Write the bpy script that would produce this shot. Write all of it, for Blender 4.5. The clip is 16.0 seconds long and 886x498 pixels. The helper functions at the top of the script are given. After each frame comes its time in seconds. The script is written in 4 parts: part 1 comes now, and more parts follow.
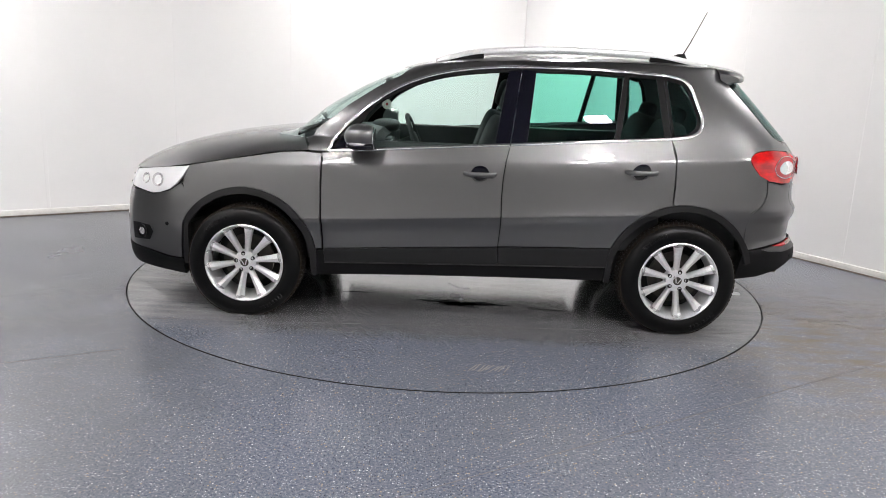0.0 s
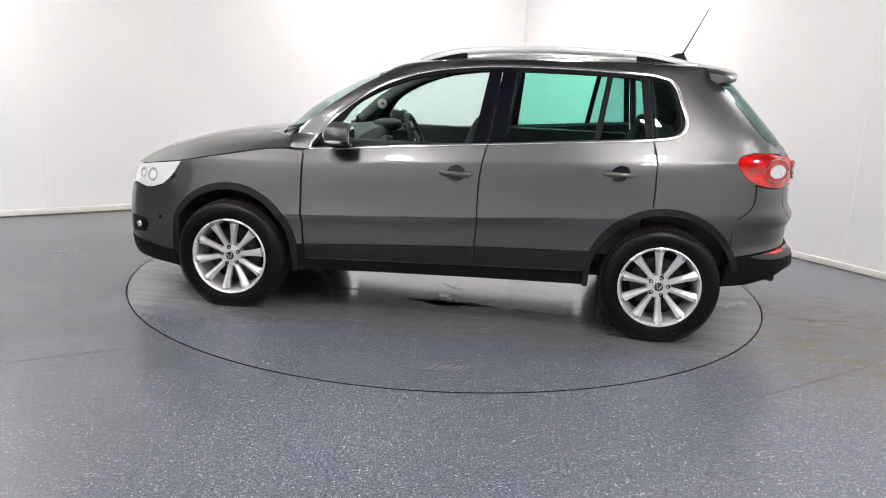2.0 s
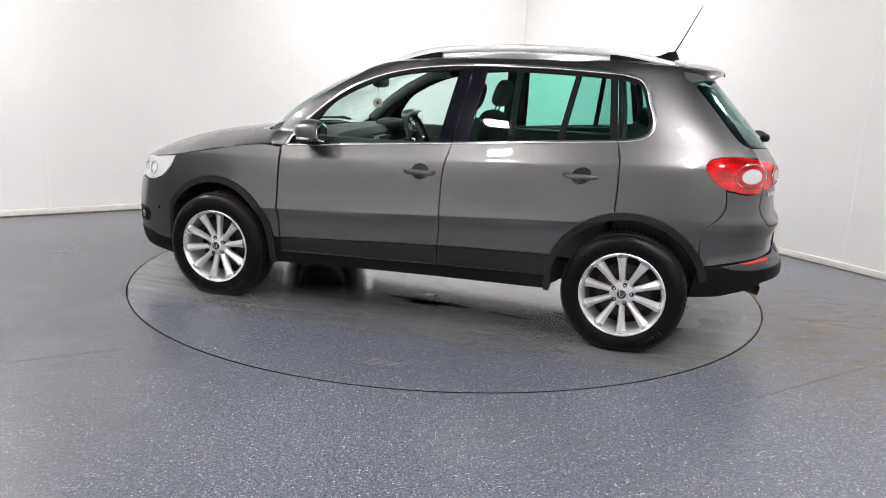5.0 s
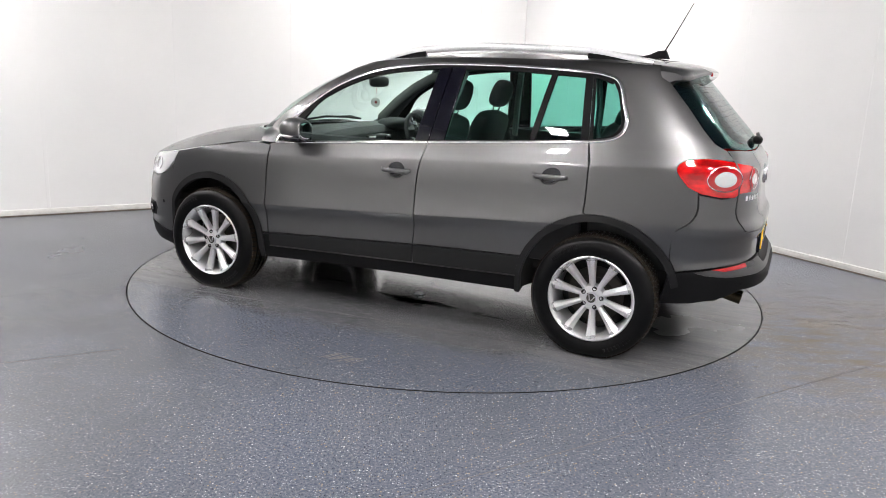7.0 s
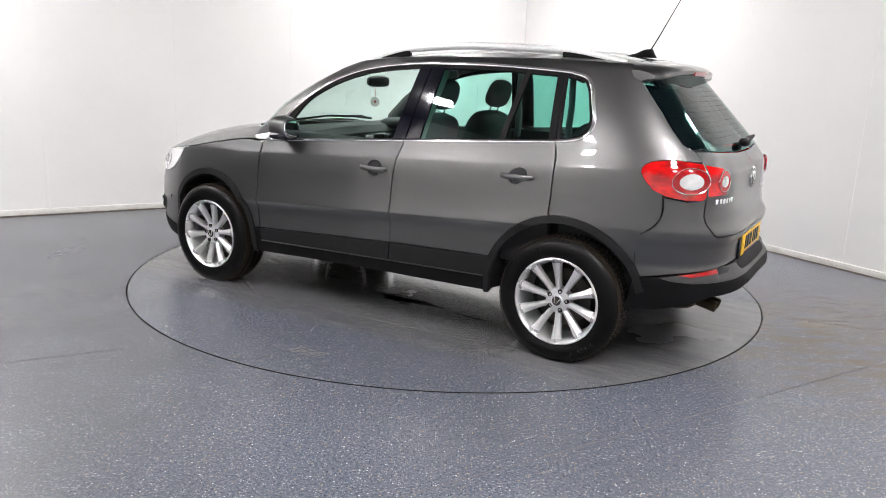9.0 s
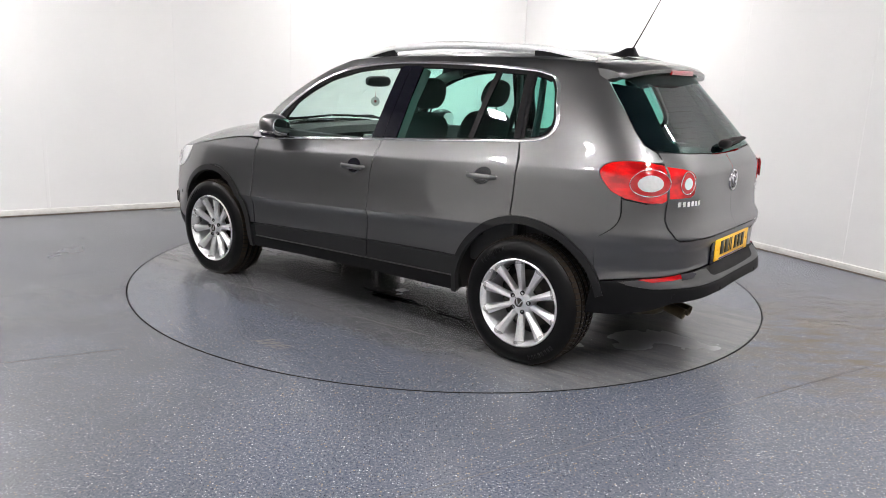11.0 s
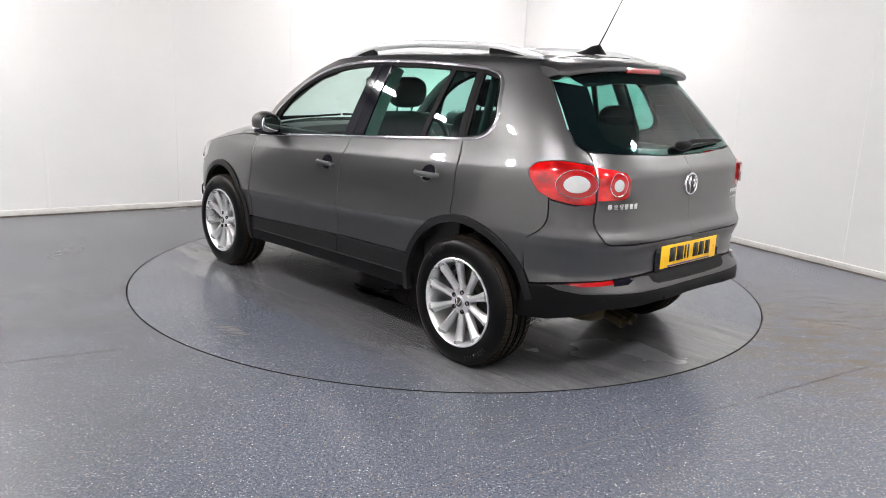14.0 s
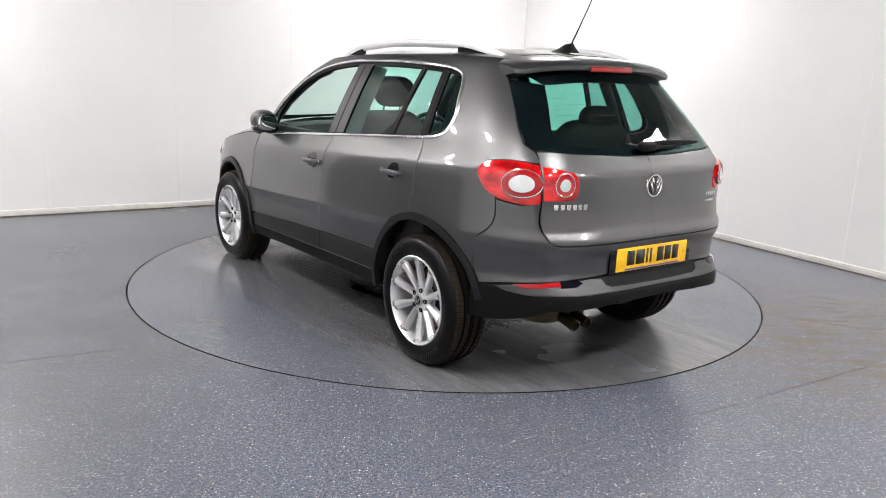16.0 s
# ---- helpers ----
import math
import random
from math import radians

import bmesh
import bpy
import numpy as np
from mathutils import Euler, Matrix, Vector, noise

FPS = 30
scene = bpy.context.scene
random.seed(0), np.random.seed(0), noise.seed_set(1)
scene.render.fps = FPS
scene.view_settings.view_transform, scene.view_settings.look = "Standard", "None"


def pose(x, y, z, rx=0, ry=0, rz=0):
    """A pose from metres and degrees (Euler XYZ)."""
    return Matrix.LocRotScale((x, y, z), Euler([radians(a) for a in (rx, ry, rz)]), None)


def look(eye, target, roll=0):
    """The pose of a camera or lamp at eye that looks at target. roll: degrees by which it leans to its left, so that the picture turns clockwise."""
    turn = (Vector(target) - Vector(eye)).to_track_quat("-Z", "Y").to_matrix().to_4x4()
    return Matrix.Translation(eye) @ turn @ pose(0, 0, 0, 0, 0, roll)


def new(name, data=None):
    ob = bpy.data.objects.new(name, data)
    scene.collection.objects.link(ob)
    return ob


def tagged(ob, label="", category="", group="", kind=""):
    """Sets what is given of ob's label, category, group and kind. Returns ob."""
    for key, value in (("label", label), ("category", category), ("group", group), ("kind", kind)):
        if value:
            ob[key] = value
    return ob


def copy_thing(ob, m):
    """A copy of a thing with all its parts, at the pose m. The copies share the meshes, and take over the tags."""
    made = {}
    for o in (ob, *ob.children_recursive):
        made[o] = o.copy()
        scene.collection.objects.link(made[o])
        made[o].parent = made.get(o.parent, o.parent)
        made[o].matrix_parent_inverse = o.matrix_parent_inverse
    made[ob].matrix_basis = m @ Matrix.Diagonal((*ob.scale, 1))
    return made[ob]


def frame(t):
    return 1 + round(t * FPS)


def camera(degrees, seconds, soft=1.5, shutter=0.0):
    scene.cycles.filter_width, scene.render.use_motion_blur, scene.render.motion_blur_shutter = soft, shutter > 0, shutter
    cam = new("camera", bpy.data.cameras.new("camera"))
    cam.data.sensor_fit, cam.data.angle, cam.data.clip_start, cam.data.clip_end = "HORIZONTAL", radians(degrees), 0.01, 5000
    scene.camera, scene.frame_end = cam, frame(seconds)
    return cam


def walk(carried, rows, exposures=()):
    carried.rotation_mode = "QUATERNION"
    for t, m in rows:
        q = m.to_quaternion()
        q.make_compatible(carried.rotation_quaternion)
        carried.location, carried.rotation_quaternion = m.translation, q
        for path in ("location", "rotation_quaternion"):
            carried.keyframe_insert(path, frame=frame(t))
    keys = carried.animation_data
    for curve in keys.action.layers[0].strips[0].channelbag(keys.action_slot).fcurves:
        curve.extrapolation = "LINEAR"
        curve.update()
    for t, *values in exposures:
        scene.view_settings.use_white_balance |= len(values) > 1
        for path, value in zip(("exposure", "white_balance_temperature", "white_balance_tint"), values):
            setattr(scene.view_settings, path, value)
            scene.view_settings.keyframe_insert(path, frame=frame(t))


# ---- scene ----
from mathutils import geometry

cam = camera(58.96, 16.0, soft=.9)
EYE = (0.0, -5.774, 1.524)
VIEW = look(EYE, (EYE[0] - .0040005 * 5, EYE[1] + .9741313 * 5, EYE[2] - .22594735 * 5), 2.43)
walk(cam, [(0.0, VIEW), (16.0, VIEW)])

# world: a closed showroom, only a faint grey outside
world = bpy.data.worlds.new("world")
scene.world = world
world.use_nodes = True
world.node_tree.nodes["Background"].inputs[0].default_value = (.6, .62, .65, 1)
world.node_tree.nodes["Background"].inputs[1].default_value = .15
scene.view_settings.exposure = 0.0
LAMP_POWER = 384.0

TABLE_R = 2.251
CAR_AT = Matrix.Translation((0.104, -0.358, 0.0))
ROOM = Matrix.Translation((.884, 4.528, 0)) @ Matrix.Rotation(radians(212.6), 4, "Z")
ROOM_P, ROOM_Q, ROOM_H = 7.7, 11.5, 3.6


# ---- materials ----
def mat(name, color, rough=.5, metal=0.0, **more):
    m = bpy.data.materials.new(name)
    m.use_nodes = True
    b = m.node_tree.nodes["Principled BSDF"]
    b.inputs["Base Color"].default_value = (*color, 1)
    b.inputs["Roughness"].default_value = rough
    b.inputs["Metallic"].default_value = metal
    for k, v in more.items():
        b.inputs[k.replace("_", " ")].default_value = v
    return m


def nodes_of(m):
    return m.node_tree.nodes, m.node_tree.links, m.node_tree.nodes["Principled BSDF"]


def coords(m, scale=(1, 1, 1)):
    n, l, _ = nodes_of(m)
    tc = n.new("ShaderNodeTexCoord")
    mp = n.new("ShaderNodeMapping")
    mp.inputs["Scale"].default_value = scale
    l.new(tc.outputs["Object"], mp.inputs["Vector"])
    return mp.outputs["Vector"]


def noise_of(m, vec, scale, detail=3.0, rough=.55):
    n, l, _ = nodes_of(m)
    t = n.new("ShaderNodeTexNoise")
    t.inputs["Scale"].default_value, t.inputs["Detail"].default_value, t.inputs["Roughness"].default_value = scale, detail, rough
    l.new(vec, t.inputs["Vector"])
    return t.outputs["Fac"]


def span(m, fac, lo, hi, a=0.0, b=1.0):
    n, l, _ = nodes_of(m)
    t = n.new("ShaderNodeMapRange")
    for k, v in zip(("From Min", "From Max", "To Min", "To Max"), (lo, hi, a, b)):
        t.inputs[k].default_value = v
    l.new(fac, t.inputs["Value"])
    return t.outputs["Result"]


def blend(m, fac, a, b, mode="MIX"):
    n, l, _ = nodes_of(m)
    t = n.new("ShaderNodeMix")
    t.data_type, t.blend_type = "RGBA", mode
    for sock, v in ((t.inputs[0], fac), (t.inputs[6], a), (t.inputs[7], b)):
        if isinstance(v, bpy.types.NodeSocket):
            l.new(v, sock)
        elif isinstance(v, tuple):
            sock.default_value = (*v, 1)
        else:
            sock.default_value = v
    return t.outputs[2]


def bump(m, height, strength, dist=.001):
    n, l, b = nodes_of(m)
    t = n.new("ShaderNodeBump")
    t.inputs["Strength"].default_value, t.inputs["Distance"].default_value = strength, dist
    l.new(height, t.inputs["Height"])
    l.new(t.outputs["Normal"], b.inputs["Normal"])


def floor_mat(name, worn_sheet):
    m = mat(name, (.2, .22, .26), .3, 0, Specular_IOR_Level=.85 if worn_sheet else .5)
    n, l, b = nodes_of(m)
    v = coords(m)

    def times(p, q):
        t = n.new("ShaderNodeMath")
        t.operation = "MULTIPLY"
        l.new(p, t.inputs[0]), l.new(q, t.inputs[1])
        return t.outputs[0]
    big = noise_of(m, v, .8, 5)
    mid = noise_of(m, v, 7, 6, .7)
    fine = noise_of(m, v, 82, 3, .75)
    base = blend(m, span(m, fine, .40, .62), (.058, .068, .100), (.152, .160, .184))
    base = blend(m, span(m, big, .35, .65, 0, .6), base, (.096, .102, .116))
    # flecks of the vinyl
    for scale, keep, col in ((115, .74, (.30, .315, .35)), (125, .70, (.016, .021, .046)), (95, .92, (.30, .23, .15)), (105, .955, (.58, .59, .60))):
        vo = n.new("ShaderNodeTexVoronoi")
        vo.inputs["Scale"].default_value = scale
        l.new(v, vo.inputs["Vector"])
        sep = n.new("ShaderNodeSeparateColor")
        l.new(vo.outputs["Color"], sep.inputs[0])
        near = span(m, vo.outputs["Distance"], .22, .38, 1, 0)
        pick = span(m, sep.outputs[0], keep, keep + .01)
        base = blend(m, times(near, pick), base, col)
    rough = span(m, big, .25, .8, .20, .30)
    streak = noise_of(m, coords(m, (1.0, 7.0, 1)), 1.6, 9, .72)
    if worn_sheet:
        # middle sheet worn grey and polished by tyres; paleness also mimics wall glare
        sx = n.new("ShaderNodeSeparateXYZ")
        l.new(v, sx.inputs[0])
        ed = n.new("ShaderNodeMath")
        ed.operation = "MULTIPLY_ADD"
        l.new(noise_of(m, v, 2.2, 6), ed.inputs[0])
        ed.inputs[1].default_value = .22
        l.new(sx.outputs[1], ed.inputs[2])
        ab = n.new("ShaderNodeMath")
        ab.operation = "ABSOLUTE"
        l.new(sx.outputs[0], ab.inputs[0])
        zone = times(span(m, ed.outputs[0], -1.46, -1.16), span(m, ed.outputs[0], .95, .65))
        polish = times(zone, span(m, ab.outputs[0], 1.35, .95))
        grey = blend(m, span(m, streak, .35, .68), (.105, .104, .103), (.215, .210, .203))
        grey = blend(m, span(m, noise_of(m, coords(m, (2, 16, 1)), 3.0, 8, .75), .55, .72, 0, .6), grey, (.075, .070, .064))
        t = n.new("ShaderNodeMath")
        t.operation = "MULTIPLY"
        l.new(zone, t.inputs[0])
        t.inputs[1].default_value = .66
        base = blend(m, t.outputs[0], base, grey)
        b.inputs["Coat Roughness"].default_value = .14
        b.inputs["Coat IOR"].default_value = 2.1
        l.new(times(polish, span(m, streak, .3, .6, .72, 1.0)), b.inputs["Coat Weight"])
    else:
        # a browned, driven-over patch beside the turntable
        mp = n.new("ShaderNodeMapping")
        mp.inputs["Location"].default_value = (-2.75, 1.15, 0)
        l.new(v, mp.inputs["Vector"])
        ln = n.new("ShaderNodeVectorMath")
        ln.operation = "LENGTH"
        l.new(mp.outputs[0], ln.inputs[0])
        near = span(m, ln.outputs["Value"], 1.75, .5)
        run = noise_of(m, coords(m, (2.0, 5.5, 1)), 1.3, 8, .7)
        base = blend(m, times(near, span(m, run, .38, .60, .05, .95)), base, (.110, .090, .068))
        base = blend(m, span(m, streak, .62, .80, 0, .25), base, (.17, .168, .165))
        # a dull grey, scuffed stretch on the left, also darkened to offset lamp light
        sx = n.new("ShaderNodeSeparateXYZ")
        l.new(v, sx.inputs[0])
        left_dull = times(span(m, sx.outputs[0], -.6, -2.0), span(m, noise_of(m, v, 1.6, 6, .65), .30, .60, .35, .85))
        base = blend(m, left_dull, base, (.072, .075, .082))
    l.new(base, b.inputs["Base Color"])
    l.new(rough, b.inputs["Roughness"])
    bump(m, noise_of(m, v, 160, 2), .12, .0006)
    return m


def worn(name, color, rough, metal=0.0, grain=60.0, depth=.05, **more):
    m = mat(name, color, rough, metal, **more)
    n, l, b = nodes_of(m)
    v = coords(m)
    f = noise_of(m, v, grain, 4)
    g = noise_of(m, v, 3.0, 4)
    dark = tuple(c * .72 for c in color)
    c = blend(m, span(m, f, .35, .7, 0, .6), color, dark)
    c = blend(m, span(m, g, .4, .7, 0, .5), c, tuple(min(1, x * 1.18) for x in color))
    l.new(c, b.inputs["Base Color"])
    l.new(span(m, g, .3, .7, max(rough - .06, .02), min(rough + .08, 1)), b.inputs["Roughness"])
    if depth:
        bump(m, f, depth * 4, .001)
    return m


def glass_mat(name, tint, gloss=1.0):
    m = bpy.data.materials.new(name)
    m.use_nodes = True
    n, l = m.node_tree.nodes, m.node_tree.links
    n.remove(n["Principled BSDF"])
    out = n["Material Output"]
    t = n.new("ShaderNodeBsdfTransparent")
    t.inputs[0].default_value = (*tint, 1)
    g = n.new("ShaderNodeBsdfGlossy")
    g.inputs["Roughness"].default_value = .01
    # Schlick's curve, the same from both sides of the thin pane
    f = n.new("ShaderNodeLayerWeight")
    f.inputs["Blend"].default_value = .5
    pw = n.new("ShaderNodeMath")
    pw.operation = "POWER"
    pw.inputs[1].default_value = 5.0
    l.new(f.outputs["Facing"], pw.inputs[0])
    sc = n.new("ShaderNodeMath")
    sc.operation = "MULTIPLY_ADD"
    sc.inputs[1].default_value, sc.inputs[2].default_value = .90, .075
    l.new(pw.outputs[0], sc.inputs[0])
    mx = n.new("ShaderNodeMixShader")
    l.new(sc.outputs[0], mx.inputs[0]), l.new(t.outputs[0], mx.inputs[1]), l.new(g.outputs[0], mx.inputs[2])
    l.new(mx.outputs[0], out.inputs[0])
    return m


def glow_mat(name, color, power):
    m = mat(name, color, .4)
    b = m.node_tree.nodes["Principled BSDF"]
    b.inputs["Emission Color"].default_value = (*color, 1)
    b.inputs["Emission Strength"].default_value = power
    return m


def paint_mat():
    m = mat("grey_metallic_paint", (.20, .197, .200), .32, 1.0, Coat_Weight=1.0, Coat_Roughness=.025)
    n, l, b = nodes_of(m)
    v = coords(m)
    f = noise_of(m, v, 900, 1)
    l.new(blend(m, span(m, f, .35, .65), (.101, .1003, .1012), (.139, .138, .1395)), b.inputs["Base Color"])
    l.new(span(m, noise_of(m, v, 2.5, 3), .3, .7, .34, .39), b.inputs["Roughness"])
    return m


def wall_mat():
    m = mat("white_wall_panel", (.80, .795, .79), .42)
    n, l, b = nodes_of(m)
    v = coords(m)
    big = noise_of(m, v, .9, 5)
    smudge = noise_of(m, v, 7, 7, .75)
    c = blend(m, span(m, big, .35, .7), (.80, .795, .785), (.76, .76, .755))
    c = blend(m, span(m, smudge, .66, .85, 0, .35), c, (.55, .53, .50))
    l.new(c, b.inputs["Base Color"])
    bump(m, noise_of(m, v, 12, 3), .06, .002)
    return m


FLOOR = floor_mat("speckled_vinyl", False)
TABLE = floor_mat("scuffed_speckled_vinyl", True)
WALL = wall_mat()
SKIRT = worn("white_painted_skirting", (.70, .69, .66), .5, 0, 14, .02)
# added wall panels, darkened to dim what the car's left side reflects
UNSEENDARK = worn("unseen_dark_panel", (.13, .132, .138), .7, 0, 20, .02)
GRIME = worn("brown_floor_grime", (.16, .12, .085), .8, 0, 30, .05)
CEIL = worn("dim_grey_ceiling", (.20, .20, .205), .8, 0, 20, .02)
LAMP = glow_mat("lamp_diffuser", (1.0, .966, .960), LAMP_POWER)
PAINT = paint_mat()
CLAD = worn("dark_grey_cladding", (.0115, .0115, .012), .42, 0, 220, .02, Specular_IOR_Level=.20)
# lighter than the cladding to carry the light on the upward-facing ledge
LEDGE = worn("satin_lit_bumper_top", (.030, .030, .031), .34, 0, 200, .02)
TRIM = worn("black_textured_plastic", (.0055, .0055, .006), .52, 0, 260, .04, Specular_IOR_Level=.11)
SHELL = mat("dark_underbody", (.008, .008, .008), .8)
GLOSSBLACK = mat("gloss_black", (.004, .004, .008), .06, 0)
CHROME = mat("bright_chrome", (.82, .82, .83), .12, 1.0)
SATIN = worn("satin_aluminium", (.72, .72, .74), .24, 1.0, 90, .01)
ALLOY = worn("silver_alloy", (.68, .68, .69), .30, .65, 120, .01, Coat_Weight=.4)
RAIL = worn("brushed_rail_aluminium", (.78, .78, .79), .36, .55, 90, .01)
DARKALLOY = worn("dusty_dark_metal", (.06, .055, .05), .6, .5, 40, .03)
RUBBER = worn("tyre_rubber", (.0025, .0025, .0027), .36, 0, 120, .03, Specular_IOR_Level=.16)
TREAD = worn("dusty_tread_rubber", (.020, .015, .011), .9, 0, 60, .08, Specular_IOR_Level=.15)
GLASSFRONT = glass_mat("clear_green_glass", (.87, .985, .95))
GLASS = glass_mat("green_tinted_glass", (.52, .94, .82))
GLASSREAR = glass_mat("dark_privacy_glass", (.38, .69, .62))
REDLENS = mat("red_lamp_lens", (.46, .003, .004), .05, 0, Coat_Weight=1.0)
_n, _l, _b = nodes_of(REDLENS)
_l.new(blend(REDLENS, span(REDLENS, noise_of(REDLENS, coords(REDLENS, (1, 1, 2.2)), 9, 3), .38, .62), (.68, .005, .006), (.26, .002, .003)), _b.inputs["Base Color"])
REDDEEP = mat("deep_red_lens", (.30, .003, .005), .08, 0, Coat_Weight=1.0)
CLEARLENS = mat("clear_lamp_lens", (.80, .78, .79), .14, .7, Coat_Weight=1.0)
HEADLENS = mat("headlamp_lens", (.86, .87, .88), .16, .35, Coat_Weight=1.0)
_n, _l, _b = nodes_of(CLEARLENS)
_v = _n.new("ShaderNodeTexVoronoi")
_v.inputs["Scale"].default_value = 45
_l.new(coords(CLEARLENS), _v.inputs["Vector"])
bump(CLEARLENS, _v.outputs["Distance"], .5, .004)
YELLOW = worn("yellow_plate", (.86, .50, .015), .35, 0, 30, .01)
HEATWIRE = mat("heating_wire_print", (.02, .03, .027), .6)
INK = mat("black_ink", (.008, .008, .008), .4)
PLATEBLUE = mat("blue_plate_strip", (.06, .05, .22), .4)
FABRIC = worn("charcoal_seat_fabric", (.022, .022, .024), .9, 0, 400, .1)
DASH = worn("dark_soft_plastic", (.028, .029, .031), .6, 0, 300, .05)
LINING = worn("grey_headlining", (.16, .16, .155), .9, 0, 300, .03)
OIL = mat("wet_oil", (.006, .006, .007), .05, 0, Coat_Weight=.5)
BRASS = worn("sooty_exhaust_steel", (.055, .043, .025), .5, .9, 40, .03)
WARNRED = mat("red_print", (.28, .04, .04), .5)
MIRRORGLASS = mat("mirror_glass", (.85, .87, .87), .02, 1.0)


# ---- mesh helpers ----
def part(name, bm, material, parent, label="", smooth=True):
    if smooth:
        for e in bm.edges:
            if len(e.link_faces) == 2 and e.calc_face_angle(0) > radians(38):
                e.smooth = False
    me = bpy.data.meshes.new(name)
    bm.to_mesh(me)
    bm.free()
    me.materials.append(material)
    if smooth:
        me.polygons.foreach_set("use_smooth", [True] * len(me.polygons))
    ob = new(name, me)
    ob.parent = parent
    return tagged(ob, label) if label else ob


def empty(name):
    ob = new(name)
    ob.empty_display_size = .2
    return ob


def add_box(bm, lo, hi, m=Matrix.Identity(4), bevel=0.0, seg=2):
    r = bmesh.ops.create_cube(bm, size=1.0)
    lo, hi = Vector(lo), Vector(hi)
    fit = m @ Matrix.Translation((lo + hi) / 2) @ Matrix.Diagonal((*(hi - lo), 1))
    bmesh.ops.transform(bm, matrix=fit, verts=r["verts"])
    if bevel:
        es = {e for v in r["verts"] for e in v.link_edges}
        bmesh.ops.bevel(bm, geom=list(es), offset=bevel, segments=seg, profile=.5, affect="EDGES")
    return bm


def box(lo, hi, m=Matrix.Identity(4), bevel=0.0, seg=2):
    return add_box(bmesh.new(), lo, hi, m, bevel, seg)


def turned(profile, seg=64, axis="Y", m=Matrix.Identity(4), closed=False):
    """A body of revolution from (radius, place on the axis) pairs."""
    bm = bmesh.new()
    rings = []
    for r, h in profile:
        ring = []
        for i in range(seg):
            a = 2 * math.pi * i / seg
            p = (r * math.cos(a), h, r * math.sin(a)) if axis == "Y" else (r * math.cos(a), r * math.sin(a), h)
            ring.append(bm.verts.new(m @ Vector(p)))
        rings.append(ring)
    pairs = list(zip(rings, rings[1:])) + ([(rings[-1], rings[0])] if closed else [])
    for a, b in pairs:
        for i in range(seg):
            j = (i + 1) % seg
            bm.faces.new((a[i], a[j], b[j], b[i]))
    if not closed:
        for ring in (rings[0], rings[-1]):
            bm.faces.new(ring)
    bmesh.ops.recalc_face_normals(bm, faces=bm.faces)
    return bm


def tube(path, radius, seg=10, flat=1.0, up=(0, 0, 1), loop=False):
    """A round (or flattened) bar along a path."""
    bm = bmesh.new()
    pts = [Vector(p) for p in path]
    rings = []
    for i, p in enumerate(pts):
        a = pts[i - 1] if (i or loop) else p
        b = pts[(i + 1) % len(pts)] if (i < len(pts) - 1 or loop) else p
        t = (b - a).normalized()
        side = t.cross(Vector(up)).normalized()
        nrm = side.cross(t)
        rad = radius(i / (len(pts) - 1)) if callable(radius) else radius
        rings.append([bm.verts.new(p + rad * (math.cos(2 * math.pi * k / seg) * side * flat + math.sin(2 * math.pi * k / seg) * nrm)) for k in range(seg)])
    for a, b in list(zip(rings, rings[1:])) + ([(rings[-1], rings[0])] if loop else []):
        for k in range(seg):
            bm.faces.new((a[k], a[(k + 1) % seg], b[(k + 1) % seg], b[k]))
    if not loop:
        bm.faces.new(rings[0]), bm.faces.new(rings[-1])
    bmesh.ops.recalc_face_normals(bm, faces=bm.faces)
    return bm


def blob(center, size, power=2.6, m=Matrix.Identity(4), nu=28, nv=16):
    """A rounded block (superellipsoid) with half sizes size."""
    bm = bmesh.new()
    bmesh.ops.create_uvsphere(bm, u_segments=nu, v_segments=nv, radius=1.0)
    for v in bm.verts:
        k = sum(abs(c) ** power for c in v.co) ** (-1 / power)
        v.co = m @ (Vector(center) + Vector((v.co.x * k * size[0], v.co.y * k * size[1], v.co.z * k * size[2])))
    return bm


def mirrored(bm):
    out = bm.copy()
    for v in out.verts:
        v.co.y = -v.co.y
    bmesh.ops.reverse_faces(out, faces=out.faces)
    return out


# ---- car body surface: plan slices at each height, closed by rounded ends ----
def ramp(keys):
    """A smooth curve through (position, value) pairs."""
    ks = np.array(keys, float)
    px, py = ks[:, 0], ks[:, 1]
    h = np.diff(px)
    d = np.diff(py) / h
    m = np.zeros(len(px))
    m[0], m[-1] = d[0], d[-1]
    for i in range(1, len(px) - 1):
        if d[i - 1] * d[i] > 0:
            m[i] = 2 * d[i - 1] * d[i] / (d[i - 1] + d[i])

    def f(v):
        v = np.clip(np.asarray(v, float), px[0], px[-1])
        i = np.clip(np.searchsorted(px, v) - 1, 0, len(px) - 2)
        s = (v - px[i]) / h[i]
        return ((1 + 2 * s) * (1 - s) ** 2 * py[i] + s * (1 - s) ** 2 * h[i] * m[i]
                + s * s * (3 - 2 * s) * py[i + 1] + s * s * (s - 1) * h[i] * m[i + 1])
    return f


MIDX = 0.15
TILT = .057
# sill, waist crease, shoulder crease, then one even curve to the roof
UPPER = [(.88, .8624), (.92, .8572), (.95, .8515), (.976, .8446), (.984, .8418), (1.02, .8248)] + [(1.08 + .03 * k, .800 - .34 * .03 * k - .18 * (.03 * k) ** 2) for k in range(16)] + [(1.565, .588), (1.60, .545)]
LOWER = [(.10, .76), (.25, .835), (.33, .858), (.42, .868)]
half_width = ramp(LOWER + [(.50, .868), (.57, .869), (.61, .8720), (.640, .8795), (.660, .8882), (.667, .8913), (.675, .8899), (.69, .8862), (.72, .8800), (.76, .8736), (.80, .8690), (.84, .8656)] + UPPER)
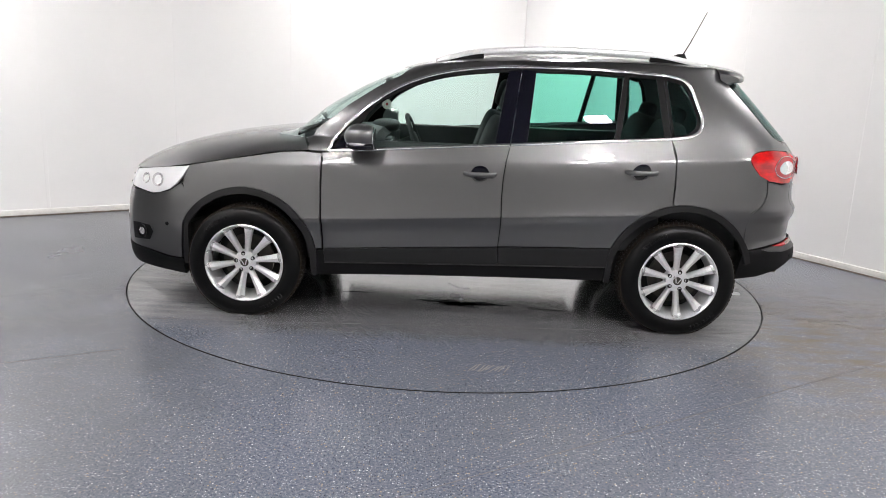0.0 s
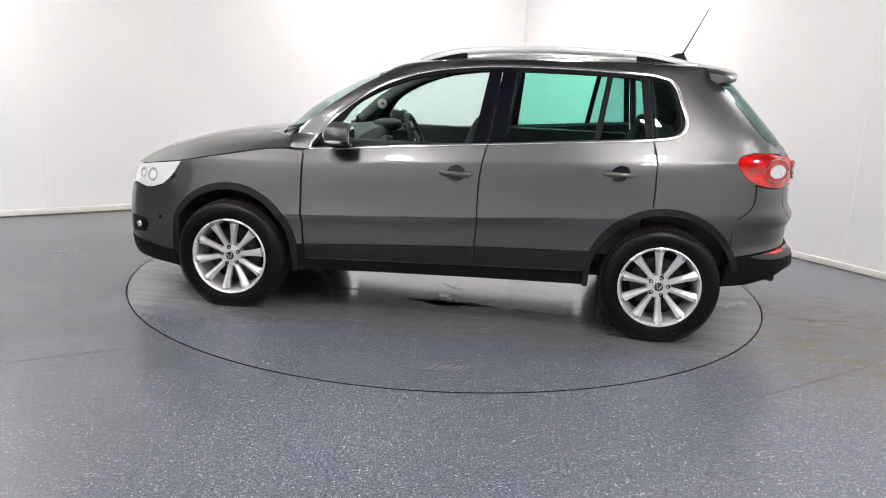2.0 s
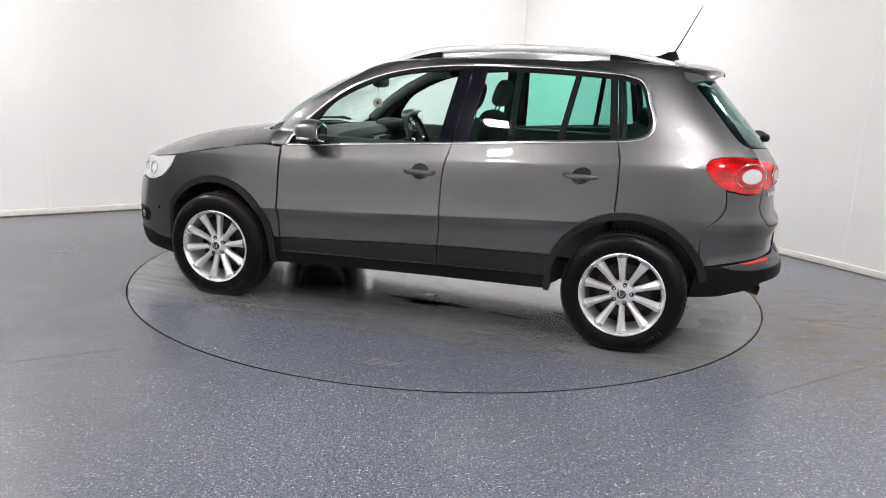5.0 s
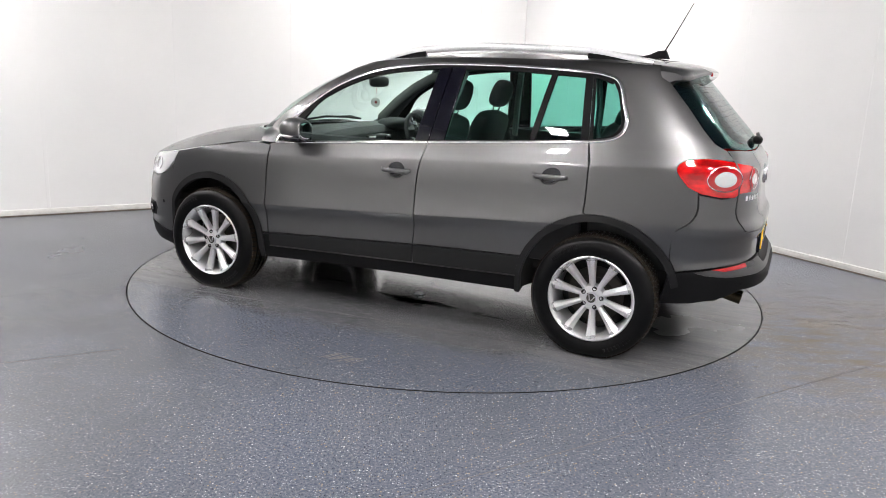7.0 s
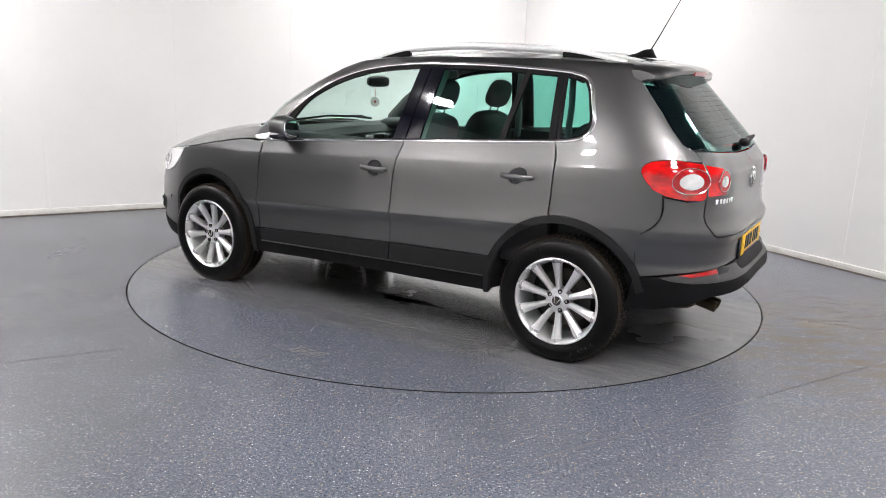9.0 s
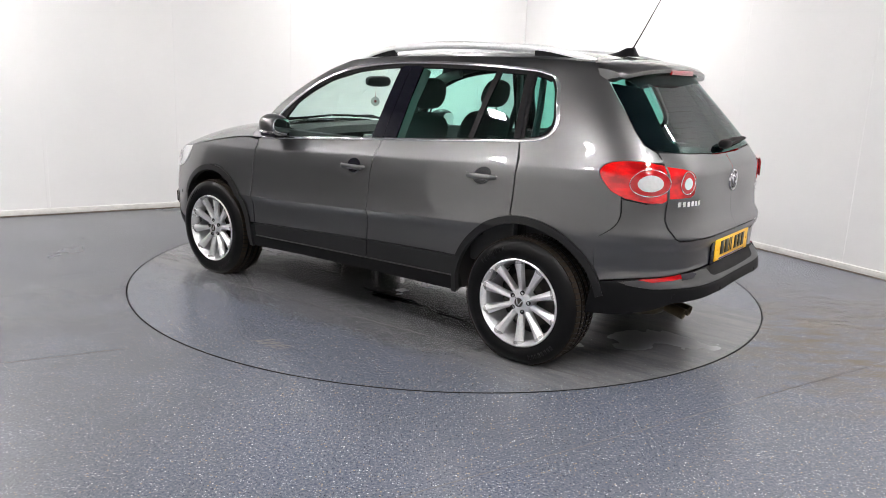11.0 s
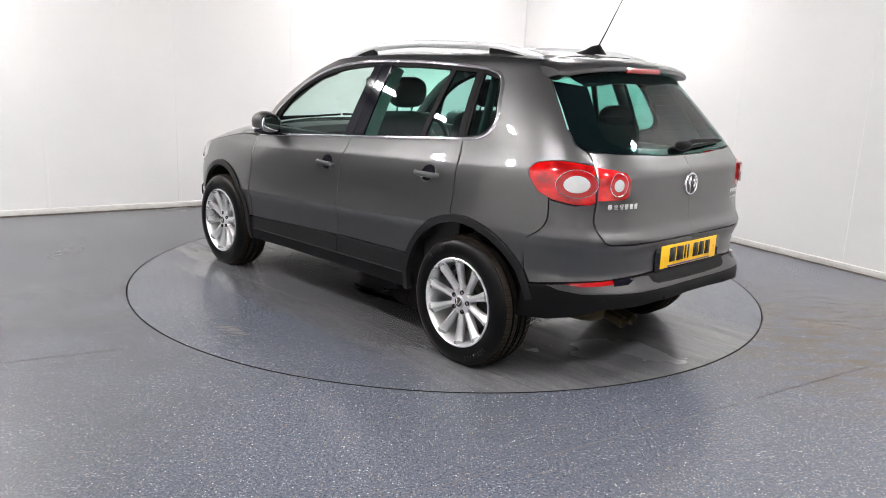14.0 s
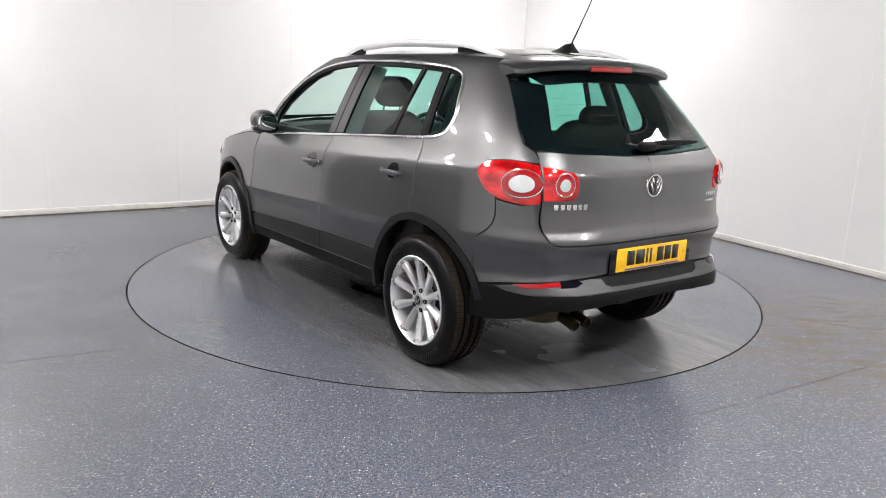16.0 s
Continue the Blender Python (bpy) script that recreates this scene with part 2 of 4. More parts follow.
end_width = ramp(LOWER + [(.50, .873), (.60, .878), (.70, .878), (.78, .8735), (.84, .8675)] + UPPER)


def width_at(x, z):
    """Half width: the waist crease runs along the doors and fades over the wheels."""
    f = np.clip((1.55 - np.abs(x - .05)) / .75, 0, 1)
    f = f * f * (3 - 2 * f)
    return end_width(z) + f * (half_width(z) - end_width(z))


CREASES = (.667, .980)
front_x = ramp([(.10, -2.06), (.18, -2.14), (.28, -2.19), (.45, -2.20), (.60, -2.19), (.72, -2.165), (.82, -2.13), (.92, -2.09),
                (1.0, -2.0), (1.06, -1.35), (1.10, -1.10), (1.266, -.87), (1.38, -.68), (1.477, -.48), (1.53, -.34), (1.6, -.12)])
rear_x = ramp([(.10, 1.98), (.20, 2.08), (.30, 2.13), (.42, 2.155), (.50, 2.150), (.55, 2.115), (.60, 2.085), (.68, 2.085), (.735, 2.105), (.76, 2.105),
               (.82, 2.075), (.90, 2.062), (1.05, 2.058), (1.12, 2.02), (1.30, 1.865), (1.50, 1.685), (1.6, 1.60)])
front_n = ramp([(.1, 4.2), (1.0, 4.2), (1.08, 5.0), (1.2, 6.6), (1.45, 6.6), (1.6, 5.0)])
rear_n = ramp([(.1, 4.1), (.5, 4.4), (.65, 4.7), (.8, 5.0), (1.0, 5.4), (1.3, 6.0), (1.6, 6.0)])
lift_z = ramp([(.30, 0), (.40, .25), (.50, .55), (.60, .86), (.66, 1), (1.0, 1), (1.05, .94), (1.12, .83), (1.2, .70), (1.3, .54), (1.4, .38), (1.5, .22), (1.6, .08)])


def slice_at(c, z):
    """The point of the left side on the slice at height z; c is the cosine of the plan angle, from 1 at the nose to -1 at the tail."""
    c, z = np.broadcast_arrays(np.asarray(c, float), np.asarray(z, float))
    nose = c > 0
    n = np.where(nose, front_n(z), rear_n(z))
    a = np.where(nose, MIDX - front_x(z), rear_x(z) - MIDX)
    k = np.minimum(np.abs(c), 1.0)
    x = MIDX - np.sign(c) * a * k ** (2 / n)
    s = np.sqrt(np.maximum(1 - k * k, 0))
    b = width_at(x, z - TILT * np.clip(x, -1.0, 1.8) * lift_z(z))
    arch = np.exp(-((x + 1.302) / .42) ** 2) * .016 + np.exp(-((x - 1.302) / .45) ** 2) * .010
    b = b + arch * np.exp(-((z - .6) / .22) ** 2)
    return np.stack([x, -b * s ** (2 / n), z], -1)


def at_side(x, z):
    """Plan cosine of the point of the side at x, z."""
    nose = x < MIDX
    n = np.where(nose, front_n(z), rear_n(z))
    a = np.where(nose, MIDX - front_x(z), rear_x(z) - MIDX)
    return np.sign(MIDX - x) * np.minimum(np.abs(x - MIDX) / a, 1.0) ** (n / 2)


def at_rear(y, z):
    """Plan cosine of the point of the tail at y from the middle, z."""
    b = end_width(z - TILT * 1.8 * lift_z(z))
    s = np.minimum(np.abs(y) / b, 1.0) ** (rear_n(z) / 2)
    return -np.sqrt(1 - s * s)


def at_nose(y, z):
    b = end_width(z + TILT * lift_z(z))
    s = np.minimum(np.abs(y) / b, 1.0) ** (front_n(z) / 2)
    return np.sqrt(1 - s * s)


_xs = np.linspace(float(front_x(.8)), float(rear_x(.8)), 2401)
_th = np.arccos(np.clip(at_side(_xs, .8 * np.ones(2401)), -1, 1))
_ref = slice_at(np.cos(_th), .8)
_len = np.concatenate([[0], np.cumsum(np.linalg.norm(np.diff(_ref, axis=0), axis=1))])


def skin(u, z):
    """The outer skin of the left half; u runs in metres round the plan from the nose to the tail."""
    return slice_at(np.cos(np.interp(u, _len, _th)), z)


def u_of(c):
    return np.interp(np.arccos(np.clip(c, -1, 1)), _th, _len)


def skin_normal(u, z):
    e = 1e-3
    a = skin(u + e, z) - skin(u - e, z)
    b = skin(u, z + e) - skin(u, z - e)
    n = np.cross(a, b)
    n = n / np.maximum(np.linalg.norm(n, axis=-1, keepdims=True), 1e-12)
    return n


# ---- car panels ----
def S(x, z):
    return (float(u_of(at_side(x, z))), z)


def R(y, z):
    return (float(u_of(at_rear(y, z))), z)


def F(y, z):
    return (float(u_of(at_nose(y, z))), z)


def side_line(pairs, closed=False):
    """Straight runs between points of the side view, laid on the skin."""
    pairs = list(pairs)
    out = []
    for (x0, z0), (x1, z1) in zip(pairs, pairs[1:] + pairs[:1] if closed else pairs[1:]):
        n = max(1, int(math.hypot(x1 - x0, z1 - z0) / .04))
        out += [S(x0 + (x1 - x0) * k / n, z0 + (z1 - z0) * k / n) for k in range(n)]
    if not closed:
        out.append(S(*pairs[-1]))
    return out


def arc(cx, cz, r, a0, a1, n=22):
    return [S(cx + r * math.cos(radians(a0 + (a1 - a0) * i / n)), cz + r * math.sin(radians(a0 + (a1 - a0) * i / n))) for i in range(n + 1)]


def curve(pts, n=6, closed=False):
    """A smooth line through points (Catmull-Rom)."""
    P = [np.array(p, float) for p in pts]
    out = []
    m = len(P)
    for i in range(m if closed else m - 1):
        a, b = P[i], P[(i + 1) % m]
        p0 = P[i - 1] if (i or closed) else a
        p3 = P[(i + 2) % m] if (closed or i < m - 2) else b
        for k in range(n):
            s = k / n
            out.append(tuple(.5 * (2 * a + (b - p0) * s + (2 * p0 - 5 * a + 4 * b - p3) * s * s + (3 * a - p0 - 3 * b + p3) * s ** 3)))
    if not closed:
        out.append(tuple(P[-1]))
    return out


def densify(loop, step):
    out = []
    for a, b in zip(loop, loop[1:] + loop[:1]):
        d = math.hypot(b[0] - a[0], b[1] - a[1])
        n = max(1, int(math.ceil(d / step)))
        for k in range(n):
            out.append((a[0] + (b[0] - a[0]) * k / n, a[1] + (b[1] - a[1]) * k / n))
    return out


def shrink(loop, gap):
    """The loop drawn in by gap, to leave a shut line."""
    P = np.array(loop)
    area = .5 * np.sum(P[:, 0] * np.roll(P[:, 1], -1) - np.roll(P[:, 0], -1) * P[:, 1])
    if area < 0:
        P = P[::-1]
    t = np.roll(P, -1, 0) - np.roll(P, 1, 0)
    t /= np.maximum(np.linalg.norm(t, axis=1, keepdims=True), 1e-9)
    n = np.stack([-t[:, 1], t[:, 0]], 1)
    return P + n * gap, -n


UMAX = float(_len[-1])


def inside(poly, q):
    x, y = q[:, 0], q[:, 1]
    hit = np.zeros(len(q), bool)
    a, b = poly, np.roll(poly, -1, 0)
    for (x0, y0), (x1, y1) in zip(a, b):
        if y0 != y1:
            hit ^= ((y0 > y) != (y1 > y)) & (x < (x1 - x0) * (y - y0) / (y1 - y0) + x0)
    return hit


def panel(name, loop, material, parent, label="", off=0.0, gap=.0022, depth=.016, step=.018, sides="LR", full=False, dome=0.0):
    """A pressed panel on the skin inside a loop of (u, z), with a rounded rim; built for the left side, the right one, or full width."""
    loop = densify(loop, step)
    P, outw = shrink(loop, gap)
    centre = (P[:, 0] > UMAX - .02) | (P[:, 0] < .02) if full else np.zeros(len(P), bool)
    P[centre, 0] = np.where(P[centre, 0] > 1, UMAX, 0.0)
    lo, hi = P.min(0), P.max(0)
    gx, gz = np.meshgrid(np.arange(lo[0] + step / 2, hi[0], step), np.arange(lo[1] + step / 2, hi[1], step))
    q = np.stack([gx.ravel(), gz.ravel()], 1)
    if step < .03:
        # rows of points that follow the pressed creases
        us = np.arange(lo[0] + .004, hi[0], .012)
        px = skin(us, .8 * np.ones(len(us)))[:, 0]
        for zc in CREASES:
            line = zc + TILT * np.clip(px, -1.0, 1.8)
            near = np.abs(q[:, 1] - np.interp(q[:, 0], us, line)) < .014 if len(us) > 1 else np.zeros(len(q), bool)
            q = np.concatenate([q[~near]] + [np.stack([us, line + dz], 1) for dz in (-.013, -.006, 0.0, .006, .013)])
    q = q[inside(P, q)]
    if len(q):
        dist = np.full(len(q), 9.0)
        for a in P:
            dist = np.minimum(dist, np.hypot(*(q - a).T))
        q = q[dist > min(step * .55, .008)]
    allp = np.concatenate([P, q]) if len(q) else P
    nP = len(P)
    vs, _, fs, origv, _, _ = geometry.delaunay_2d_cdt([Vector(p) for p in allp], [], [list(range(nP))], 1, 1e-7)
    uv = np.array([tuple(v) for v in vs])
    first = {}
    for i, o in enumerate(origv):
        for k in o:
            first[k] = i
    co = skin(uv[:, 0], uv[:, 1])
    nm = skin_normal(np.clip(uv[:, 0], .002, UMAX - .002), uv[:, 1])
    if full:
        mid = (uv[:, 0] > UMAX - .003) | (uv[:, 0] < .003)
        nm[mid, 1] = 0
        nm /= np.linalg.norm(nm, axis=1, keepdims=True)
    lift = off * np.ones(len(uv))
    if dome:
        d = np.full(len(uv), 9.0)
        for a in P[~centre]:
            d = np.minimum(d, np.hypot(*(uv - a).T))
        lift = lift + dome * (1 - np.exp(-d / .035))
    co = co + nm * lift[:, None]
    ring = [first[i] for i in range(nP)]
    made = []
    for side in (("F",) if full else sides):
        verts = [tuple(c) for c in co]
        norms = [tuple(c) for c in nm]
        faces = [tuple(f) for f in fs]
        e = 1e-3
        for drop, out_by, keep in ((.0035, .0012, True), (depth, .0012, False)):
            base = len(verts)
            for i in range(nP):
                u, z = P[i] + outw[i] * 2e-3
                w = skin(u, z) - skin(P[i][0], P[i][1])
                w = w / max(np.linalg.norm(w), 1e-9)
                v = ring[i]
                verts.append(tuple(co[v] + w * out_by - nm[v] * drop))
                norms.append(tuple(w))
            prev = ring if keep else list(range(base - nP, base))
            for i in range(nP):
                j = (i + 1) % nP
                if centre[i] and centre[j]:
                    continue
                faces.append((prev[i], base + i, base + j, prev[j]))
        V, N = np.array(verts), np.array(norms)
        fl = faces
        if side == "R":
            V, N, fl = V * (1, -1, 1), N * (1, -1, 1), [f[::-1] for f in faces]
        elif side == "F":
            k = len(V)
            fl = faces + [tuple(i + k for i in f[::-1]) for f in faces]
            V, N = np.concatenate([V, V * (1, -1, 1)]), np.concatenate([N, N * (1, -1, 1)])
        # make the front faces look outward
        f0 = fl[0]
        g = np.cross(V[f0[1]] - V[f0[0]], V[f0[2]] - V[f0[0]])
        if np.dot(g, N[f0[0]]) < 0:
            fl = [f[::-1] for f in fl]
        me = bpy.data.meshes.new(name)
        me.from_pydata([tuple(v) for v in V], [], fl)
        me.materials.append(material)
        me.polygons.foreach_set("use_smooth", [True] * len(me.polygons))
        me.normals_split_custom_set_from_vertices([tuple(v) for v in N])
        ob = new(name, me)
        par = parent[side] if isinstance(parent, dict) else parent
        ob.parent = par
        if label:
            tagged(ob, label)
        made.append(ob)
    return made if len(made) > 1 else made[0]


def strip(name, line, material, parent, width=.012, lift=.006, label="", sides="LR", loop=False):
    """A half-round moulding along a line of (u, z) on the skin."""
    P = np.array(line)
    co = skin(P[:, 0], P[:, 1])
    nm = skin_normal(np.clip(P[:, 0], .002, UMAX - .002), P[:, 1])
    n = len(P)
    t = np.roll(co, -1, 0) - np.roll(co, 1, 0)
    if not loop:
        t[0], t[-1] = co[1] - co[0], co[-1] - co[-2]
    t /= np.maximum(np.linalg.norm(t, axis=1, keepdims=True), 1e-9)
    w = np.cross(nm, t)
    made = []
    for side in sides:
        bm = bmesh.new()
        sg = np.array((1, 1 if side == "L" else -1, 1))
        rows = []
        for i in range(n):
            row = []
            for a in np.linspace(0, math.pi, 7):
                p = co[i] + w[i] * math.cos(a) * width / 2 + nm[i] * (math.sin(a) * lift)
                row.append(bm.verts.new(p * sg))
            rows.append(row)
        for a, b in list(zip(rows, rows[1:])) + ([(rows[-1], rows[0])] if loop else []):
            for k in range(6):
                bm.faces.new((a[k], a[k + 1], b[k + 1], b[k]))
        bmesh.ops.recalc_face_normals(bm, faces=bm.faces)
        par = parent[side] if isinstance(parent, dict) else parent
        made.append(part(name, bm, material, par, label))
    return made


# ---- the lines of the body ----
def belt(x):
    return 1.078 + .0762 * x


DLO_TOP = [(-.765, 1.105), (-.606, 1.266), (-.441, 1.383), (-.272, 1.458), (-.103, 1.503), (.098, 1.531), (.317, 1.545), (.738, 1.547),
           (1.128, 1.531), (1.226, 1.518), (1.286, 1.499), (1.324, 1.452), (1.352, 1.372), (1.380, 1.288), (1.366, 1.223), (1.310, 1.187), (1.20, belt(1.20))]
DLO = curve([(-.806, belt(-.806))] + DLO_TOP, 4)
LAMP_EDGE = [(1.735, .978), (1.672, 1.055), (1.695, 1.105), (1.79, 1.124), (1.88, 1.120)]
SHUT_REAR = [(1.603, .735), (1.719, .757), (1.765, .803), (1.79, .86), (1.785, .955)]
GLASS_EDGE = [R(.640, 1.165), S(1.826, 1.197), S(1.764, 1.262), S(1.677, 1.365), S(1.556, 1.497)]
ROOF_Z = ramp([(-.42, 1.50), (-.242, 1.541), (.088, 1.569), (.573, 1.588), (1.08, 1.592), (1.42, 1.584), (1.62, 1.575)])
HOOD_EDGE = ramp([(-2.15, .825), (-1.956, .848), (-1.647, .896), (-1.425, .940), (-1.068, 1.003), (-.90, 1.018), (-.85, 1.03)])
HOOD_MID = ramp([(-2.15, .825), (-2.09, .875), (-2.02, .912), (-1.93, .950), (-1.65, 1.028), (-1.38, 1.073), (-1.2, 1.096), (-.95, 1.115)])
FA, RA = (-1.302, .345), (1.302, .345)
PILLAR = [(-.915, 1.012), (-.940, 1.040), (-.955, 1.082), (-.90, 1.130), (-.70, 1.290), (-.53, 1.402), (-.40, 1.470)]


def cap(name, xs, edge, mid, power, material, parent, label="", sweep=0.0):
    """A crowned sheet between the two side edges (bonnet, roof)."""
    bm = bmesh.new()
    rows = []
    for x in xs:
        w = sweep * max(0.0, 1 - abs(x - xs[0]) / .45) ** 1.5
        xe = x + w
        ye = -float(skin(*S(xe, float(edge(xe))))[1]) - .002
        row = []
        for v in np.sin(np.linspace(-math.pi / 2, math.pi / 2, 41)):
            xv = x + w * abs(v) ** 3
            ze, zc = float(edge(xv)), float(mid(xv))
            row.append(bm.verts.new((xv, ye * v, zc + (ze - zc) * abs(v) ** power)))
        rows.append(row)
    for a, b in zip(rows, rows[1:]):
        for k in range(40):
            bm.faces.new((a[k], a[k + 1], b[k + 1], b[k]))
    bmesh.ops.recalc_face_normals(bm, faces=bm.faces)
    if sum(f.normal.z for f in bm.faces) < 0:
        bmesh.ops.reverse_faces(bm, faces=bm.faces)
    return part(name, bm, material, parent, label)


def build_car():
    car = empty("car")
    tagged(car, "dark grey metallic compact SUV with silver roof rails on a turntable", "car")
    C = {"L": car, "R": car}

    # dark inner shell behind the shut lines
    bm = bmesh.new()
    us = np.linspace(0, UMAX, 90)
    prev = None
    for z in np.linspace(.30, 1.0, 18):
        p = skin(us, z) - skin_normal(np.clip(us, .002, UMAX - .002), z) * .03
        p[:, 1] = np.minimum(p[:, 1], 0)
        p[:, 2] = np.minimum(p[:, 2], HOOD_EDGE(p[:, 0]) - .05)
        p[:, 2] = np.where(p[:, 0] > 1.55, np.maximum(p[:, 2], .46), p[:, 2])
        for i in range(len(us)):
            for cx, cz in (FA, RA):
                if math.hypot(p[i, 0] - cx, z - cz) < .43:
                    p[i, 1] = max(p[i, 1], -.58)
        ring = [bm.verts.new(v) for v in p] + [bm.verts.new(v * (1, -1, 1)) for v in p[::-1]]
        if prev:
            for k in range(len(ring)):
                j = (k + 1) % len(ring)
                bm.faces.new((prev[k], prev[j], ring[j], ring[k]))
        else:
            bm.faces.new(ring)
        prev = ring
    bmesh.ops.recalc_face_normals(bm, faces=bm.faces)
    part("underbody", bm, SHELL, car, "black underbody and wheel housings", smooth=False)

    # side frame with pillars and rear wing
    quarter_arch = arc(*RA, .452, 98, 33)
    loop = ([S(-.845, belt(-.845))] + side_line(DLO) + side_line([(1.228, 1.034), (1.230, .90), (1.227, .80)]) + quarter_arch
            + side_line(curve([(1.70, .75)] + SHUT_REAR[2:], 4)) + side_line(curve(LAMP_EDGE, 5)) + [R(.640, 1.118)] + GLASS_EDGE
            + [S(x, float(ROOF_Z(x))) for x in (1.50, 1.45, 1.3, 1.1, .9, .7, .5, .3, .1, -.05, -.15, -.242, -.32)]
            + side_line(PILLAR[::-1]))
    panel("side_frame", loop, PAINT, C, gap=.0018)
    # front wing
    loop = (side_line([(-.847, 1.000), (-.848, .80), (-.845, .643), (-.832, .440)]) + arc(*FA, .440, 12, 142)
            + side_line([(-1.690, .785), (-1.684, .830), (-1.650, .892), (-1.54, .914), (-1.425, .938), (-1.25, .969), (-1.068, 1.000), (-.95, 1.007)]))
    panel("front_wing", loop, PAINT, C)

    # doors
    fd = {s: empty("front_door") for s in "LR"}
    rd = {s: empty("rear_door") for s in "LR"}
    for d in (*fd.values(), *rd.values()):
        d.parent = car
    panel("door_skin", side_line([(-.838, belt(-.838) - .004), (-.840, .80), (-.837, .643), (-.824, .440), (-.2, .477), (.214, .497), (.222, .60), (.223, .683), (.221, .80),
                                  (.224, .90), (.236, 1.0), (.258, belt(.258) - .004)]), PAINT, fd)
    panel("door_skin", side_line([(.262, belt(.262) - .004), (.240, 1.0), (.228, .90), (.225, .80), (.227, .683), (.226, .60), (.218, .500), (.6, .512), (.892, .520)])
          + arc(*RA, .452, 157, 98.5) + side_line([(1.222, .80), (1.225, .90), (1.224, 1.034), (1.198, belt(1.198) - .004)]), PAINT, rd)
    panel("door_cladding", side_line([(-.824, .436), (-.2, .473), (.214, .493), (.217, .388), (-.3, .373), (-.815, .356)]), CLAD, fd, off=.004)
    panel("door_cladding", side_line([(.218, .496), (.6, .508), (.895, .516), (.880, .405), (.6, .398), (.222, .388)]), CLAD, rd, off=.004)
    strip("cladding_bead", side_line([(-.815, .354), (-.3, .371), (.217, .386)]), CLAD, fd, .008, .010)
    strip("cladding_bead", side_line([(.222, .386), (.6, .396), (.880, .403)]), CLAD, rd, .008, .010)
    panel("sill", side_line([(-.90, .420), (-.82, .430), (-.815, .350), (.217, .382), (.6, .392), (.885, .400), (.895, .315), (.2, .305), (-.4, .290), (-.88, .268)]), TRIM, C, depth=.05)
    # wheel arch flares
    panel("wheel_arch_trim", arc(*FA, .438, 5, 145, 34) + side_line([(-1.675, .560), (-1.690, .40), (-1.690, .285)]) + side_line([(-1.660, .290), (-1.655, .42)]) + arc(*FA, .400, 150, 0, 34) + side_line([(-.895, .27), (-.865, .27)]),
          CLAD, C, "dark grey wheel arch trim", off=.012, gap=0, depth=.03, step=.02)
    panel("wheel_arch_trim", arc(*RA, .450, 158, 14, 36) + arc(*RA, .414, 13, 170, 36) + side_line([(.892, .31), (.862, .31), (.868, .45)]),
          CLAD, C, "dark grey wheel arch trim", off=.012, gap=0, depth=.03, step=.02)

    # windows
    top = ramp([(x, z - .022) for x, z in DLO_TOP[1:12]])
    def pane(xa0, xa1, xb0, xb1, n=9):
        """x at belt and at top of the front edge, then of the rear edge."""
        lo = [(x, belt(x) + .014) for x in np.linspace(xa0, xb0, 5)]
        hi = [(x, float(top(x))) for x in np.linspace(xb1, xa1, n)]
        return side_line(lo + hi, True)
    front = curve([(-.700, belt(-.70) + .014), (-.575, 1.262), (-.425, 1.368), (-.262, 1.438), (-.10, 1.481), (.098, 1.508), (.232, 1.519)], 4)
    panel("window_pane", side_line([(x, belt(x) + .014) for x in (.168, -.1, -.4)] + front, True), GLASSFRONT, fd, "green tinted window", off=-.010, gap=0, depth=.004, step=.05)
    panel("window_pane", pane(.362, .405, .868, .925), GLASS, rd, "green tinted window", off=-.010, gap=0, depth=.004, step=.05)
    panel("quarter_pane", pane(.898, .952, 1.158, 1.118), GLASSREAR, rd, "darker fixed quarter light", off=-.010, gap=0, depth=.004, step=.05)
    qw = curve([(1.214, belt(1.214) + .016), (1.30, 1.206), (1.340, 1.238), (1.352, 1.288), (1.328, 1.372), (1.300, 1.448), (1.268, 1.482), (1.215, 1.500), (1.172, 1.507)], 4)
    panel("quarter_window", side_line(qw, True), GLASSREAR, C, "dark fixed rear side window", off=-.010, gap=0, depth=.004, step=.05)
    # black frames between the panes
    panel("pillar_cover", side_line([(.172, belt(.172) + .012), (.258, belt(.258) + .012), (.312, 1.528), (.238, 1.520)], True), GLOSSBLACK, fd, off=-.003, gap=.001)
    panel("pillar_cover", side_line([(.264, belt(.264) + .012), (.358, belt(.358) + .012), (.402, 1.527), (.318, 1.528)], True), GLOSSBLACK, rd, off=-.003, gap=.001)
    panel("window_divider", side_line([(.866, belt(.866) + .012), (.900, belt(.9) + .012), (.955, 1.518), (.924, 1.520)], True), TRIM, rd, off=-.005, gap=0)
    panel("door_frame", side_line([(1.156, belt(1.156) + .012), (1.194, belt(1.194) + .012), (1.156, 1.512), (1.116, 1.514)], True), TRIM, rd, off=-.003, gap=0)
    panel("pillar_cover", side_line([(1.200, belt(1.2) + .012), (1.216, belt(1.216) + .014), (1.174, 1.510), (1.160, 1.512)], True), TRIM, C, off=-.003, gap=0)
    panel("mirror_sail", side_line([(-.785, belt(-.785) + .008), (-.698, belt(-.698) + .008), (-.690, 1.16), (-.75, 1.105)], True), GLOSSBLACK, fd, off=-.004, gap=0)
    # upper frame behind the trim, black rubber
    rim_out = side_line(curve([(-.80, belt(-.80) + .004)] + [(x, z - .004) for x, z in DLO_TOP[:11]], 4))
